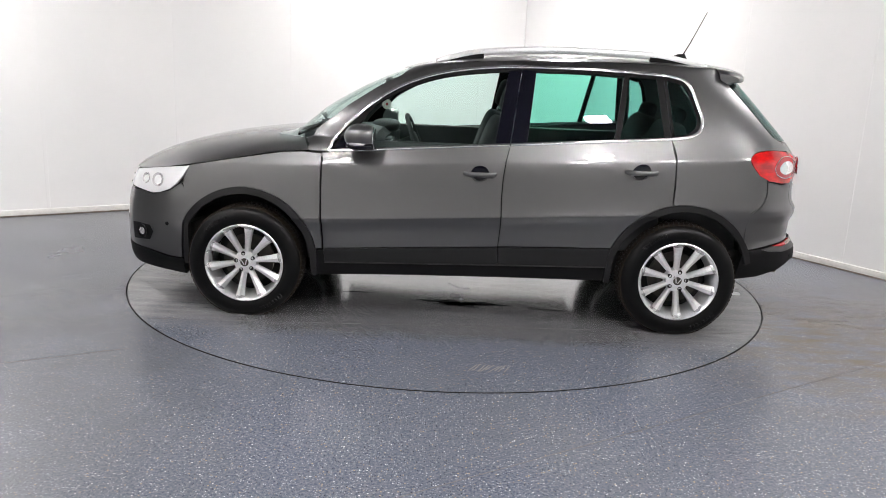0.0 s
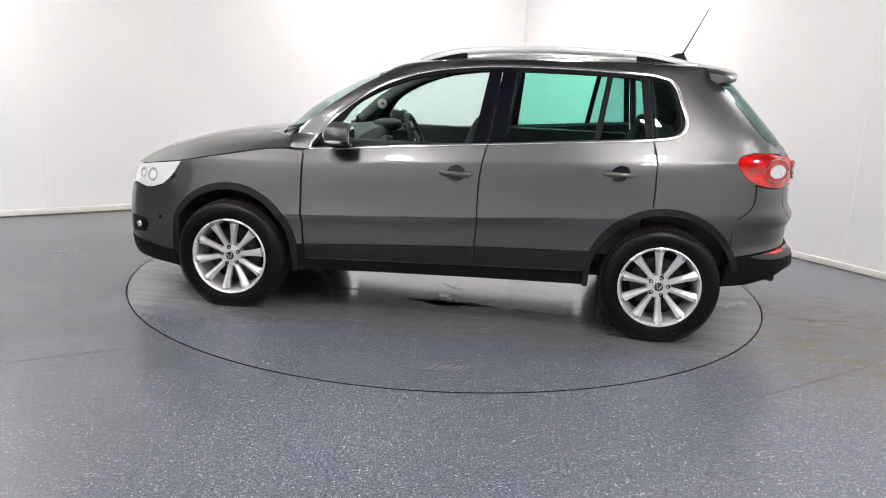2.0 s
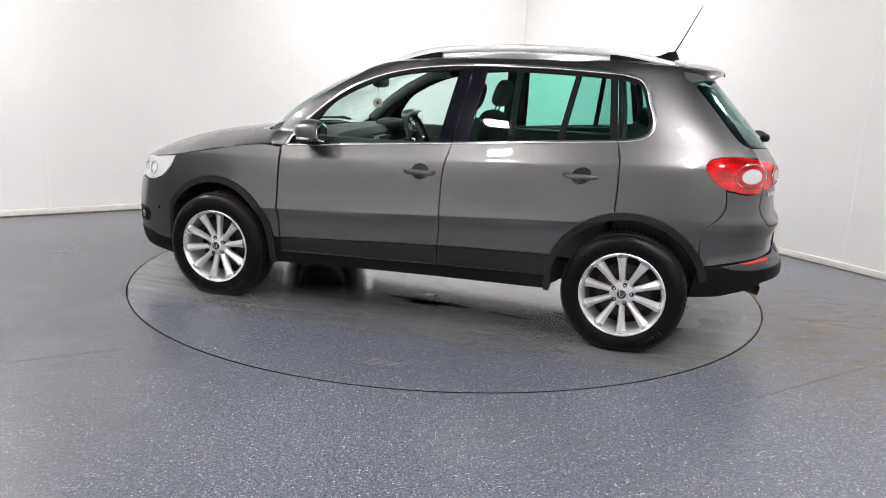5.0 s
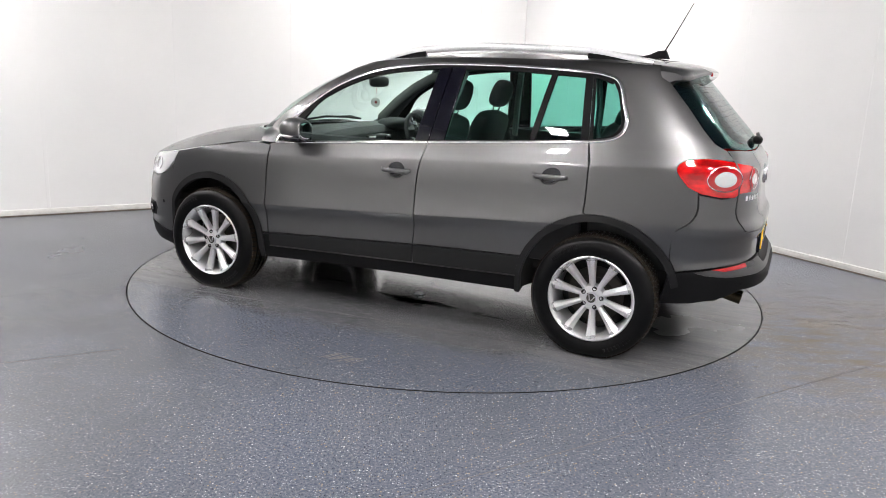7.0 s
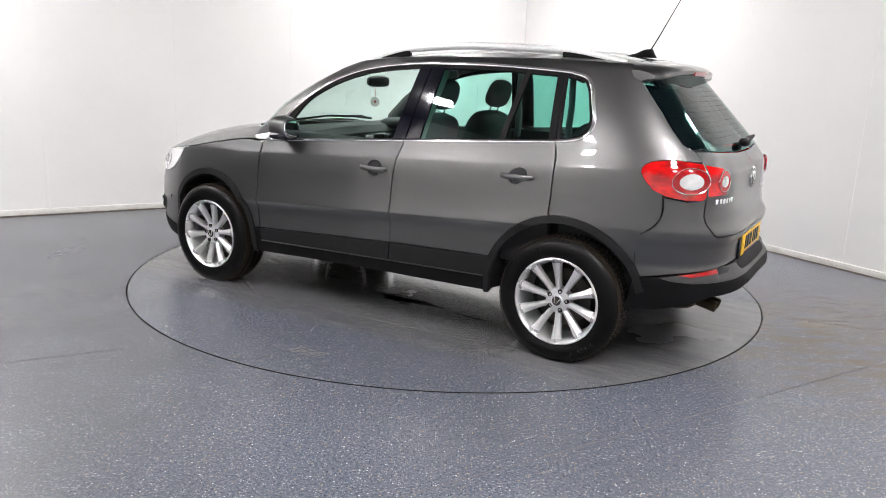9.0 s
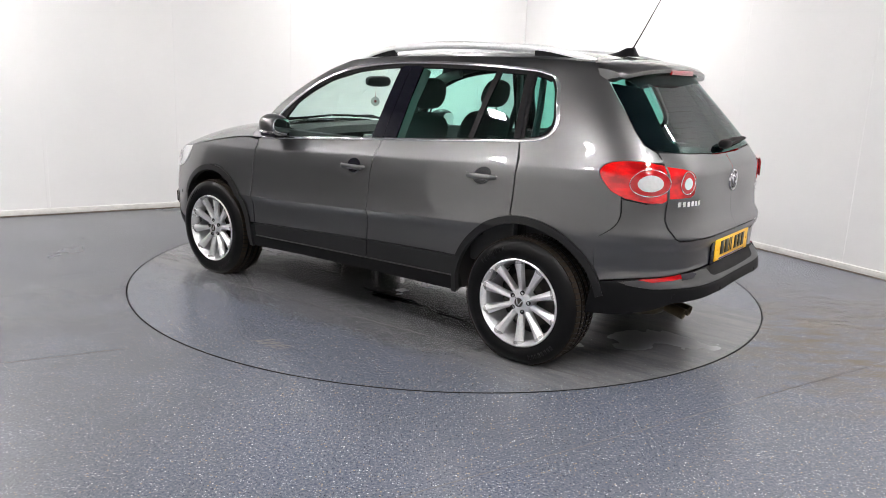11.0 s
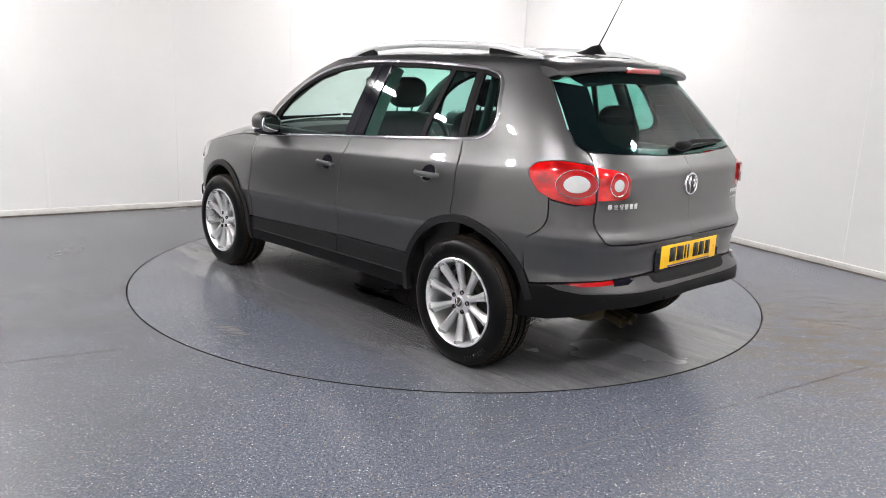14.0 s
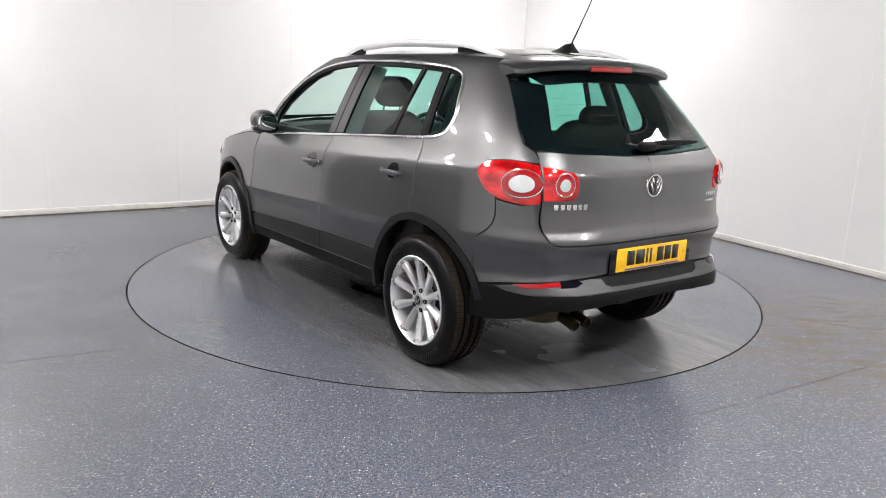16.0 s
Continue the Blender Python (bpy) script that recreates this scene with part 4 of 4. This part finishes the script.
    for y in (-.44, -.36):
        part("exhaust_pipe", turned([(.026, 0), (.029, .14), (.026, .142), (.024, .05)], 20, "Y", Matrix.Translation((1.90, y, .372)) @ Matrix.Rotation(radians(-90), 4, "Z") @ Matrix.Rotation(radians(-12), 4, "X")), BRASS, ex)
    part("silencer", blob((1.72, -.40, .375), (.22, .18, .06), 4), BRASS, ex)
    build_wheels(car)
    build_cabin(car)
    return car


def build_wheels(car):
    tyre_p = [(.236, -.105), (.262, -.120), (.300, -.118), (.325, -.104), (.338, -.088), (.3445, -.070)]
    for y in (-.048, -.008, .008, .048):
        tyre_p += [(.346, y - .006), (.337, y - .004), (.337, y + .004), (.346, y + .006)]
    tyre_p += [(.3445, .070), (.338, .088), (.325, .104), (.300, .118), (.262, .120), (.236, .105)]
    side_p = tyre_p[:6]
    first = None
    for i, (x, sg) in enumerate(((-1.302, -1), (1.302, -1), (-1.302, 1), (1.302, 1))):
        m = Matrix.Translation((x, sg * .762, .327 if x < 0 else .335)) @ Matrix.Rotation(0 if sg < 0 else math.pi, 4, "Z")
        if first is None:
            w = empty("wheel")
            tagged(w, "")
            flat = turned(tyre_p, 96, "Y", closed=True)
            for v in flat.verts:
                v.co.z = max(v.co.z, -.327)
            tyre = part("tyre", flat, RUBBER, w, "worn black rubber tyre")
            # tread blocks on the crown
            tb = bmesh.new()
            for k in range(72):
                a = 2 * math.pi * k / 72
                rot = Matrix.Rotation(-a, 4, "Y")
                for y0, y1, sh in ((-.092, -.056, .012), (-.040, -.014, -.008), (.014, .040, .008), (.056, .092, -.012)):
                    r0 = .336 if abs(y0 + y1) > .1 else .340
                    vs = []
                    for yy, dr in ((y0, -.006 if y0 < -.08 else 0), (y1, -.006 if y1 > .08 else 0)):
                        for dx in (-.0115, .0115):
                            for rr in (r0, .3475 + dr):
                                vs.append(tb.verts.new(rot @ Vector((dx + sh * (yy / .1), yy, rr))))
                    for f in ((1, 3, 7, 5), (0, 1, 5, 4), (2, 6, 7, 3), (0, 2, 3, 1), (4, 5, 7, 6)):
                        tb.faces.new([vs[n] for n in f])
            for v in tb.verts:
                v.co.z = max(v.co.z, -.3265)
            bmesh.ops.recalc_face_normals(tb, faces=tb.faces)
            part("tread", tb, TREAD, tyre, "dusty brown tread blocks", smooth=False)["kind"] = "stuff"
            # raised marks on the sidewall
            for a0 in (200, 20):
                for k in range(8):
                    rot = Matrix.Rotation(-radians(a0 + k * 4.2), 4, "Y")
                    part("lettering_bar", box((-.006, -.1205, .282), (.006, -.117, .304), rot), RUBBER, tyre)
            rim = empty("rim")
            rim.parent = w
            part("rim_lip", turned([(.238, -.112), (.232, -.116), (.224, -.108), (.214, -.085), (.206, -.03), (.204, .09), (.215, .09), (.222, -.06)], 72, "Y", closed=True), ALLOY, rim)
            part("rim_barrel", turned([(.205, .088), (.205, .060), (.06, .045), (.02, .045)], 48), SHELL, rim)
            part("brake_disc", turned([(.155, .030), (.155, .006), (.10, .006), (.08, -.02), (.02, -.02)], 48), DARKALLOY, rim, "dusty brake disc")
            sp = bmesh.new()
            rows = []
            for r, half, top, th in ((.058, .0150, -.078, .034), (.085, .0155, -.084, .034), (.12, .0175, -.089, .032), (.165, .0215, -.097, .030), (.200, .0265, -.104, .026), (.226, .0310, -.109, .022)):
                rows.append([sp.verts.new((dx * half, top + dy, r)) for dx, dy in ((-1, th), (-1, .013), (-.80, .0075), (-.25, .0015), (-.05, -.004), (.72, -.001), (1, .011), (1, th))])
            for a, b in zip(rows, rows[1:]):
                for k in range(8):
                    j = (k + 1) % 8
                    sp.faces.new((a[k], a[j], b[j], b[k]))
            sp.faces.new(rows[0]), sp.faces.new(rows[-1])
            bmesh.ops.recalc_face_normals(sp, faces=sp.faces)
            spoke = part("spoke", sp, ALLOY, rim)
            spoke.matrix_basis = Matrix.Rotation(radians(18), 4, "Y")
            for k in range(1, 10):
                o = spoke.copy()
                scene.collection.objects.link(o)
                o.matrix_basis = Matrix.Rotation(radians(36 * k + 18), 4, "Y")
            part("hub", turned([(.072, -.030), (.072, -.070), (.066, -.080), (.050, -.083), (.034, -.083)], 40), ALLOY, rim)
            cap_ = part("centre_cap", turned([(.033, -.080), (.033, -.092), (.030, -.095), (.026, -.094), (.001, -.094)], 32), SATIN, rim, "silver centre cap with emblem")
            part("emblem_field", turned([(.025, -.093), (.025, -.0955), (.001, -.096)], 28), DARKALLOY, cap_)
            for sx in (-1, 1):
                part("emblem_stroke", tube([(sx * .016, -.097, .016), (sx * .004, -.097, -.014)], .0026, 6, up=(0, 1, 0)), SATIN, cap_)
            for k in range(5):
                a = radians(72 * k + 90)
                part("wheel_bolt", turned([(.0125, -.070), (.0125, -.0845), (.009, -.0855), (.008, -.079), (.001, -.079)], 12, "Y", Matrix.Translation((.054 * math.cos(a), -.003, .054 * math.sin(a)))), SHELL, rim)
            part("valve", tube([(.155, -.075, -.115), (.148, -.095, -.110)], .004, 8), SHELL, rim)
            first = w
            w.parent = car
            w.matrix_basis = m
            rim.matrix_basis = Matrix.Rotation(radians(-10), 4, "Y")
        else:
            o = copy_thing(first, m)
            o.parent = car
            o.matrix_basis = m
            for c in o.children:
                if c.name.startswith("rim"):
                    c.matrix_basis = Matrix.Rotation(radians((-10, 14, 0, 23)[i]), 4, "Y")


def build_cabin(car):
    """Seats, dashboard and linings seen through the glass."""
    part("cabin_floor", box((-1.0, -.70, .42), (1.72, .70, .50)), SHELL, car)
    # door linings
    for sg in (-1, 1):
        for x0, x1, y, top in ((-.82, .22, .70, 1.085), (.24, 1.18, .70, 1.10), (1.2, 1.68, .62, 1.12)):
            bm = bmesh.new()
            add_box(bm, (x0, sg * y, .48), (x1, sg * (y + .055), top), bevel=.02)
            part("door_lining" if x0 < 1 else "load_bay_lining", bm, DASH, car)
    def seat(x, y, w=.25, tall=.62, rest=True, back=18, low=False):
        s = empty("seat")
        s.parent = car
        part("cushion", blob((x - .03, y, .70), (.27, w, .10), 4, nu=32, nv=18), FABRIC, s)
        tilt = Matrix.Translation((x + .20, y, .70)) @ Matrix.Rotation(radians(back), 4, "Y")
        bm = blob((0, 0, tall / 2), (.075, w, tall / 2), 4.5, tilt, 36, 24)
        part("backrest", bm, FABRIC, s)
        if rest:
            up = tall + (.035 if low else .135)
            pad = blob((0, 0, 0), (.048, .135, .055 if low else .095), 3.4, nu=28, nv=16)
            for v in pad.verts:
                v.co.y *= 1 - 1.9 * max(0.0, v.co.z)
            bmesh.ops.transform(pad, matrix=tilt @ Matrix.Translation((0, 0, up)), verts=pad.verts)
            part("headrest", pad, FABRIC, s)
            for d in (-.06, .06):
                part("headrest_post", tube([tilt @ Vector((0, d, tall - .03)), tilt @ Vector((0, d, tall + (.03 if low else .08)))], .006, 8), CHROME, s)
    seat(-.15, -.37, tall=.56)
    seat(-.15, .37, tall=.56)
    seat(.92, -.37, .28, .58, low=True)
    seat(.92, .37, .28, .58, low=True)
    seat(.95, .0, .11, .46, rest=False)
    # dashboard
    bm = bmesh.new()
    prof = [(-.96, 1.04), (-.86, 1.095), (-.70, 1.112), (-.58, 1.095), (-.54, 1.05), (-.55, .90), (-.58, .75), (-.62, .60), (-.98, .60)]
    rows = []
    for v in np.linspace(-1, 1, 25):
        rows.append([bm.verts.new((x + .04 * v * v, v * .70, z - .02 * v ** 4)) for x, z in prof])
    for a, b in zip(rows, rows[1:]):
        for k in range(len(prof)):
            j = (k + 1) % len(prof)
            bm.faces.new((a[k], a[j], b[j], b[k]))
    bm.faces.new(rows[0]), bm.faces.new(rows[-1])
    bmesh.ops.recalc_face_normals(bm, faces=bm.faces)
    d = part("dashboard", bm, DASH, car, "dark grey moulded dashboard")
    part("instrument_hood", blob((-.58, .37, 1.095), (.10, .17, .045), 2.6), DASH, d)
    part("centre_console", box((-.62, -.13, .55), (-.50, .13, 1.04), Matrix.Rotation(radians(0), 4, "Y"), .02), DASH, d)
    part("radio_screen", box((-.499, -.085, .90), (-.494, .085, .99), bevel=.002), GLOSSBLACK, d)
    for y in (-.11, .11):
        part("air_vent", box((-.50, y - .045, 1.0), (-.492, y + .045, 1.035), bevel=.004), SATIN, d)
    for y in (-.62, -.3):
        part("air_vent", turned([(.045, 0), (.045, .01), (.035, .012), (.001, .008)], 24, "Z", Matrix.Translation((-.535, y - .0, .985)) @ Matrix.Rotation(radians(80), 4, "Y")), SATIN, d)
    st = empty("steering_wheel")
    st.parent = car
    m = Matrix.Translation((-.36, .37, 1.00)) @ Matrix.Rotation(radians(68), 4, "Y")
    ring = [m @ Vector((.185 * math.cos(a), .185 * math.sin(a), 0)) for a in np.linspace(0, 2 * math.pi, 49)[:-1]]
    part("steering_rim", tube(ring, .016, 10, loop=True, up=(.37, .0, .93)), DASH, st)
    part("steering_hub", blob((0, 0, -.01), (.065, .075, .025), 3, m), DASH, st)
    for a in (90, -90, 180):
        part("steering_spoke", tube([m @ Vector((.05 * math.cos(radians(a)), .05 * math.sin(radians(a)), -.008)), m @ Vector((.18 * math.cos(radians(a)), .18 * math.sin(radians(a)), 0))], .014, 8), SATIN, st)
    part("steering_column", tube([m @ Vector((0, 0, -.02)), m @ Vector((0, 0, -.22))], .04, 12), DASH, st)
    part("tunnel", box((-.55, -.11, .48), (.45, .11, .68), bevel=.04), DASH, car)
    # rear-view mirror with its hanging freshener
    mm = empty("interior_mirror")
    mm.parent = car
    part("mirror_housing", blob((-.525, .02, 1.405), (.025, .125, .038), 3.2), DASH, mm)
    part("mirror_stalk", tube([(-.53, .02, 1.415), (-.552, .02, 1.432)], .012, 8), DASH, mm)
    part("hanging_cord", tube([(-.545, .02, 1.37), (-.548, .02, 1.29)], .0015, 6), WARNRED, mm)
    part("air_freshener", turned([(.032, -.002), (.034, 0), (.032, .002)], 24, "Y", Matrix.Translation((-.548, .02, 1.262)) @ Matrix.Rotation(radians(25), 4, "Z")), SKIRT, mm)
    part("freshener_disc", turned([(.010, -.0035), (.010, .0035)], 20, "Y", Matrix.Translation((-.548, .02, 1.262)) @ Matrix.Rotation(radians(25), 4, "Z")), WARNRED, mm)
    # headlining and pillar linings
    bm = bmesh.new()
    rows = []
    for x in np.linspace(-.25, 1.55, 16):
        rows.append([bm.verts.new((x, v * .55, 1.565 - .035 * v * v - .05 * max(0, -x) - .02 * max(0, x - 1))) for v in np.linspace(-1, 1, 15)])
    for a, b in zip(rows, rows[1:]):
        for k in range(14):
            bm.faces.new((a[k], a[k + 1], b[k + 1], b[k]))
    part("headlining", bm, LINING, car)
    for sg in (-1, 1):
        part("pillar_lining", tube([(.27, sg * .695, 1.06), (.31, sg * .605, 1.32), (.35, sg * .53, 1.51)], .045, 10, .5), LINING, car)
        part("pillar_lining", tube([(1.22, sg * .68, 1.15), (1.20, sg * .595, 1.35), (1.17, sg * .53, 1.50)], .035, 10, .5), DASH, car)
        part("pillar_lining", tube([(1.74, sg * .60, 1.10), (1.60, sg * .55, 1.30), (1.46, sg * .49, 1.49)], .06, 10, .6), DASH, car)
        inner = [(x, sg * (-float(skin(*S(x, z))[1]) - .045), z - .01) for x, z in ((-.86, 1.12), (-.70, 1.262), (-.53, 1.375), (-.38, 1.45), (-.2, 1.495))]
        part("pillar_lining", tube(inner, .034, 10, .7), LINING, car)
        part("seat_belt", tube([(.30, sg * .66, 1.40), (.24, sg * .62, 1.15), (.16, sg * .58, .85)], .022, 8, .15), DASH, car)
    part("parcel_shelf", box((1.30, -.62, 1.0), (1.85, .62, 1.03), bevel=.01), DASH, car)


# ---- the room ----
def in_room(bm):
    bmesh.ops.transform(bm, matrix=ROOM, verts=bm.verts)
    return bm


def build_room():
    # floor sheet with a round hole for the turntable
    bm = bmesh.new()
    seg = 192
    inv = ROOM.inverted()
    ring = [Vector(((TABLE_R + .006) * math.cos(2 * math.pi * i / seg), (TABLE_R + .006) * math.sin(2 * math.pi * i / seg), 0)) for i in range(seg)]
    outer = []
    for p in ring:
        d = (inv.to_3x3() @ p).normalized()
        o = inv @ Vector((0, 0, 0))
        ks = [((ROOM_P + .1 if d.x > 0 else -.1) - o.x) / d.x if abs(d.x) > 1e-6 else 99, ((ROOM_Q + .1 if d.y > 0 else -.1) - o.y) / d.y if abs(d.y) > 1e-6 else 99]
        outer.append(ROOM @ (o + d * min(ks)))
    a = [bm.verts.new(p) for p in ring]
    b = [bm.verts.new(p) for p in outer]
    c = [bm.verts.new((p.x, p.y, -.06)) for p in ring]
    for i in range(seg):
        j = (i + 1) % seg
        bm.faces.new((a[i], b[i], b[j], a[j]))
        bm.faces.new((c[i], a[i], a[j], c[j]))
    # corners of the room
    for cp, cq in ((-.1, -.1), (ROOM_P + .1, -.1), (-.1, ROOM_Q + .1), (ROOM_P + .1, ROOM_Q + .1)):
        w = ROOM @ Vector((cp, cq, 0))
        near = sorted(range(seg), key=lambda i: (outer[i] - w).length)[:2]
        i, j = sorted(near)
        if j - i > 2:
            i, j = j, i
        bm.faces.new((b[i], bm.verts.new(w), b[j]))
    bmesh.ops.recalc_face_normals(bm, faces=bm.faces)
    if sum(f.normal.z * f.calc_area() for f in bm.faces) < 0:
        bmesh.ops.reverse_faces(bm, faces=bm.faces)
    fl = part("floor", bm, FLOOR, None, smooth=False)
    tagged(fl, "blue-grey speckled vinyl floor with scuffs", "floor", kind="structure")
    # weld seams of the vinyl sheets
    for (x0, y0, x1, y1) in ((-3.35, -2.772, -1.66, -1.855), (-2.2, -4.502, 1.56, -2.157), (1.56, -2.157, 3.2, -1.12)):
        d = Vector((x1 - x0, y1 - y0, 0))
        m = Matrix.Translation((x0, y0, 0)) @ Matrix.Rotation(math.atan2(d.y, d.x), 4, "Z")
        s = part("floor_seam", box((0, -.002, -.002), (d.length, .002, .0008), m), INKSEAM, fl)
    pit = part("turntable_pit", turned([(TABLE_R + .02, -.062), (TABLE_R + .02, -.060), (.01, -.060)], 96, "Z"), SHELL, None)
    tagged(pit, "dark pit below the turntable", "pit", kind="structure")

    tables = part("turntable", turned([(TABLE_R - .002, -.05), (TABLE_R - .002, -.002), (TABLE_R - .003, 0), (.05, 0), (.001, 0)], 192, "Z"), TABLE, None, smooth=False)
    tagged(tables, "round turntable covered in scuffed speckled vinyl", "turntable")
    for y in (-1.26, 1.10):
        half = math.sqrt((TABLE_R - .012) ** 2 - y * y)
        part("sheet_seam", box((-half, y - .0015, -.001), (half, y + .0015, .0006), Matrix.Rotation(radians(3.8), 4, "Z")), INKSEAM, tables)
    edge = part("rim_edge", turned([(TABLE_R - .001, -.04), (TABLE_R - .001, .0012), (TABLE_R - .004, .0012), (TABLE_R - .004, -.04)], 192, "Z", closed=True), TRIM, tables)

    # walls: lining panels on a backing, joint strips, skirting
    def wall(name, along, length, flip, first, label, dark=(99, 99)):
        """along: 'p' runs in the room's first direction at q=0, 'q' in its second at p=0."""
        far = {"p": ROOM_Q, "q": ROOM_P}[along] if flip else 0.0
        sgn = 1 if flip else -1

        def slab(a0, a1, d0, d1, z0, z1, bevel=0.0):
            lo_d, hi_d = sorted((far + sgn * d0, far + sgn * d1))
            if along == "p":
                return in_room(box((a0, lo_d, z0), (a1, hi_d, z1), bevel=bevel))
            return in_room(box((lo_d, a0, z0), (hi_d, a1, z1), bevel=bevel))
        w = part(name, slab(-.15, length + .15, .02, .15, 0, ROOM_H), SKIRT, None, smooth=False)
        tagged(w, label, "wall", kind="structure")
        edges = [0.0] + [first + 1.22 * k for k in range(12) if first + 1.22 * k < length - .1] + [length]
        for a0, a1 in zip(edges, edges[1:]):
            part("wall_panel", slab(a0 + .0015, a1 - .0015, 0, .02, .05, ROOM_H, .0008), UNSEENDARK if dark[0] < (a0 + a1) / 2 < dark[1] else WALL, w, smooth=False)
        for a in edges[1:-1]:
            part("joint_strip", slab(a - .014, a + .014, -.0025, .001, .06, ROOM_H, .001), UNSEENDARK if dark[0] < a < dark[1] else WALL, w, smooth=False)
        sk = part("skirting", slab(0, length, -.014, .0, .004, .060, .005), SKIRT, w, "white skirting with scuffed foot")
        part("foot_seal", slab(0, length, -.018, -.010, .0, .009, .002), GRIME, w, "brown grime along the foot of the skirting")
        return w
    # panels out of view are darkened so the car's side mirrors less white
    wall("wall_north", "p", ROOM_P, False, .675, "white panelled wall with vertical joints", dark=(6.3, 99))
    wall("wall_east", "q", ROOM_Q, False, .890, "white panelled wall with vertical joints")
    wall("wall_south", "p", ROOM_P, True, .755, "white panelled wall with vertical joints")
    wall("wall_west", "q", ROOM_Q, True, .890, "white panelled wall, one end darkened out of view", dark=(-1, 3.2))
    c = part("ceiling", in_room(box((-.15, -.15, ROOM_H), (ROOM_P + .15, ROOM_Q + .15, ROOM_H + .15))), CEIL, None, smooth=False)
    tagged(c, "plain dim grey ceiling above the showroom", "ceiling", kind="structure")

    # ceiling lights
    lamp = empty("ceiling_light")
    tagged(lamp, "square white ceiling light panel, out of view", "ceiling light", "ceiling light panels")
    hw, hl = .126, .126
    bm = bmesh.new()
    for lo, hi in (((-hw - .03, -hl - .03, -.03), (hw + .03, -hl, 0)), ((-hw - .03, hl, -.03), (hw + .03, hl + .03, 0)), ((-hw - .03, -hl, -.03), (-hw, hl, 0)), ((hw, -hl, -.03), (hw + .03, hl, 0))):
        add_box(bm, lo, hi)
    part("frame", bm, SATIN, lamp, smooth=False)
    part("diffuser", box((-hw, -hl, -.02), (hw, hl, -.008)), LAMP, lamp, smooth=False)
    # unseen panels: some placed from glints on the car, the rest added as fill
    for k, (a, r) in enumerate(LAMP_PLACES):
        m = Matrix.Translation((a, r, ROOM_H - .002)) @ Matrix.Rotation(math.atan2(r, a), 4, "Z")
        if k == 0:
            lamp.matrix_basis = m
        else:
            copy_thing(lamp, m)
    return tables


LAMP_PLACES = ((-4.5, .35), (-4.6, -.5), (-2.9, -2.1), (-1.52, -3.6), (1.34, -3.6), (2.5, -4.5), (3.75, -.45), (1.3, -5.6), (4.2, -3.4), (-.25, 2.22), (1.1, 2.1))
INKSEAM = mat("seam_weld", (.055, .05, .05), .6)
turntable = build_room()


def place_oil():
    """Old oil on the turntable, in its own space: each patch one ragged film."""
    rnd = random.Random(4)
    for cx, cy, sx, sy in ((.13, -.775, .17, .050), (-.05, -.745, .08, .020), (.12, -.80, .09, .045), (.30, -.785, .10, .018), (.05, -.83, .03, .012), (.20, -.86, .04, .010), (-.62, -.62, .085, .012), (-.54, -.625, .05, .007),
                           (.66, -.83, .075, .010), (.76, -.84, .05, .007), (.60, -.80, .035, .006), (.975, -.645, .024, .010), (1.02, -.655, .03, .004)):
        bm = bmesh.new()
        ph = [rnd.uniform(0, 6.28) for _ in range(4)]
        vs = []
        for i in range(72):
            a = 2 * math.pi * i / 72
            k2 = 1 + .22 * math.sin(3 * a + ph[0]) + .24 * math.sin(7 * a + ph[1]) + .20 * math.sin(13 * a + ph[2]) + .14 * math.sin(23 * a + ph[3])
            vs.append(bm.verts.new((cx + sx * k2 * math.cos(a), cy + sy * k2 * math.sin(a), .0012)))
        bm.faces.new(vs)
        bmesh.ops.triangulate(bm, faces=bm.faces)
        part("oil_stain", bm, OIL, turntable, "black oil stain on the vinyl", smooth=False)
    # brown scrub marks left by a tyre
    for k in range(9):
        x = .19 + .022 * k
        m = Matrix.Translation((x, -1.915 + .01 * math.sin(2.1 * k), 0)) @ Matrix.Rotation(radians(62 + 6 * math.sin(k)), 4, "Z")
        bm = box((-.05 - .012 * math.sin(3 * k), -.003, -.001), (.05, .003, .0008), m)
        part("tyre_mark", bm, SMUDGE, turntable, smooth=False)


SMUDGE = mat("brown_tyre_smudge", (.085, .075, .065), .5)
place_oil()


def chips():
    """Small dirt chips trodden into the floor."""
    first = None
    rnd = random.Random(9)
    for x, y, k, a in ((2.33, -.74, 1.0, 20), (2.62, -.86, .7, 70), (1.72, -1.72, 1.3, 5), (1.60, -1.66, .9, 40), (2.45, -1.30, .6, 100), (-2.02, -.62, .8, 30),
                       (-3.05, .62, 1.1, 15), (-2.75, .25, .6, 60), (2.95, -.35, .8, 0), (2.20, -2.05, .7, 25)):
        m = Matrix.Translation((x, y, 0)) @ Matrix.Rotation(radians(a), 4, "Z")
        if first is None:
            bm = bmesh.new()
            low, high = [], []
            for i in range(11):
                t = 2 * math.pi * i / 11
                r = rnd.uniform(.6, 1.2)
                low.append(bm.verts.new((.022 * r * math.cos(t), .008 * r * math.sin(t), 0)))
                high.append(bm.verts.new((.015 * r * math.cos(t), .005 * r * math.sin(t), .0025)))
            bm.faces.new(high)
            for i in range(11):
                bm.faces.new((low[i], low[(i + 1) % 11], high[(i + 1) % 11], high[i]))
            first = part("dirt_chip", bm, INKSEAM, None)
            tagged(first, "small flat dark dirt chip on the vinyl floor", "dirt", "dirt chips on the floor")
            first.matrix_basis = m
        else:
            copy_thing(first, m).scale = (k, k, 1)


chips()
car = build_car()
for o in car.children:
    o.matrix_basis = CAR_AT @ o.matrix_basis


def motions():
    rows = [(t, Matrix.Rotation(radians(-0.72 - 3.295 * t), 4, "Z")) for t in range(17)]
    walk(turntable, rows)
    walk(car, rows)


motions()
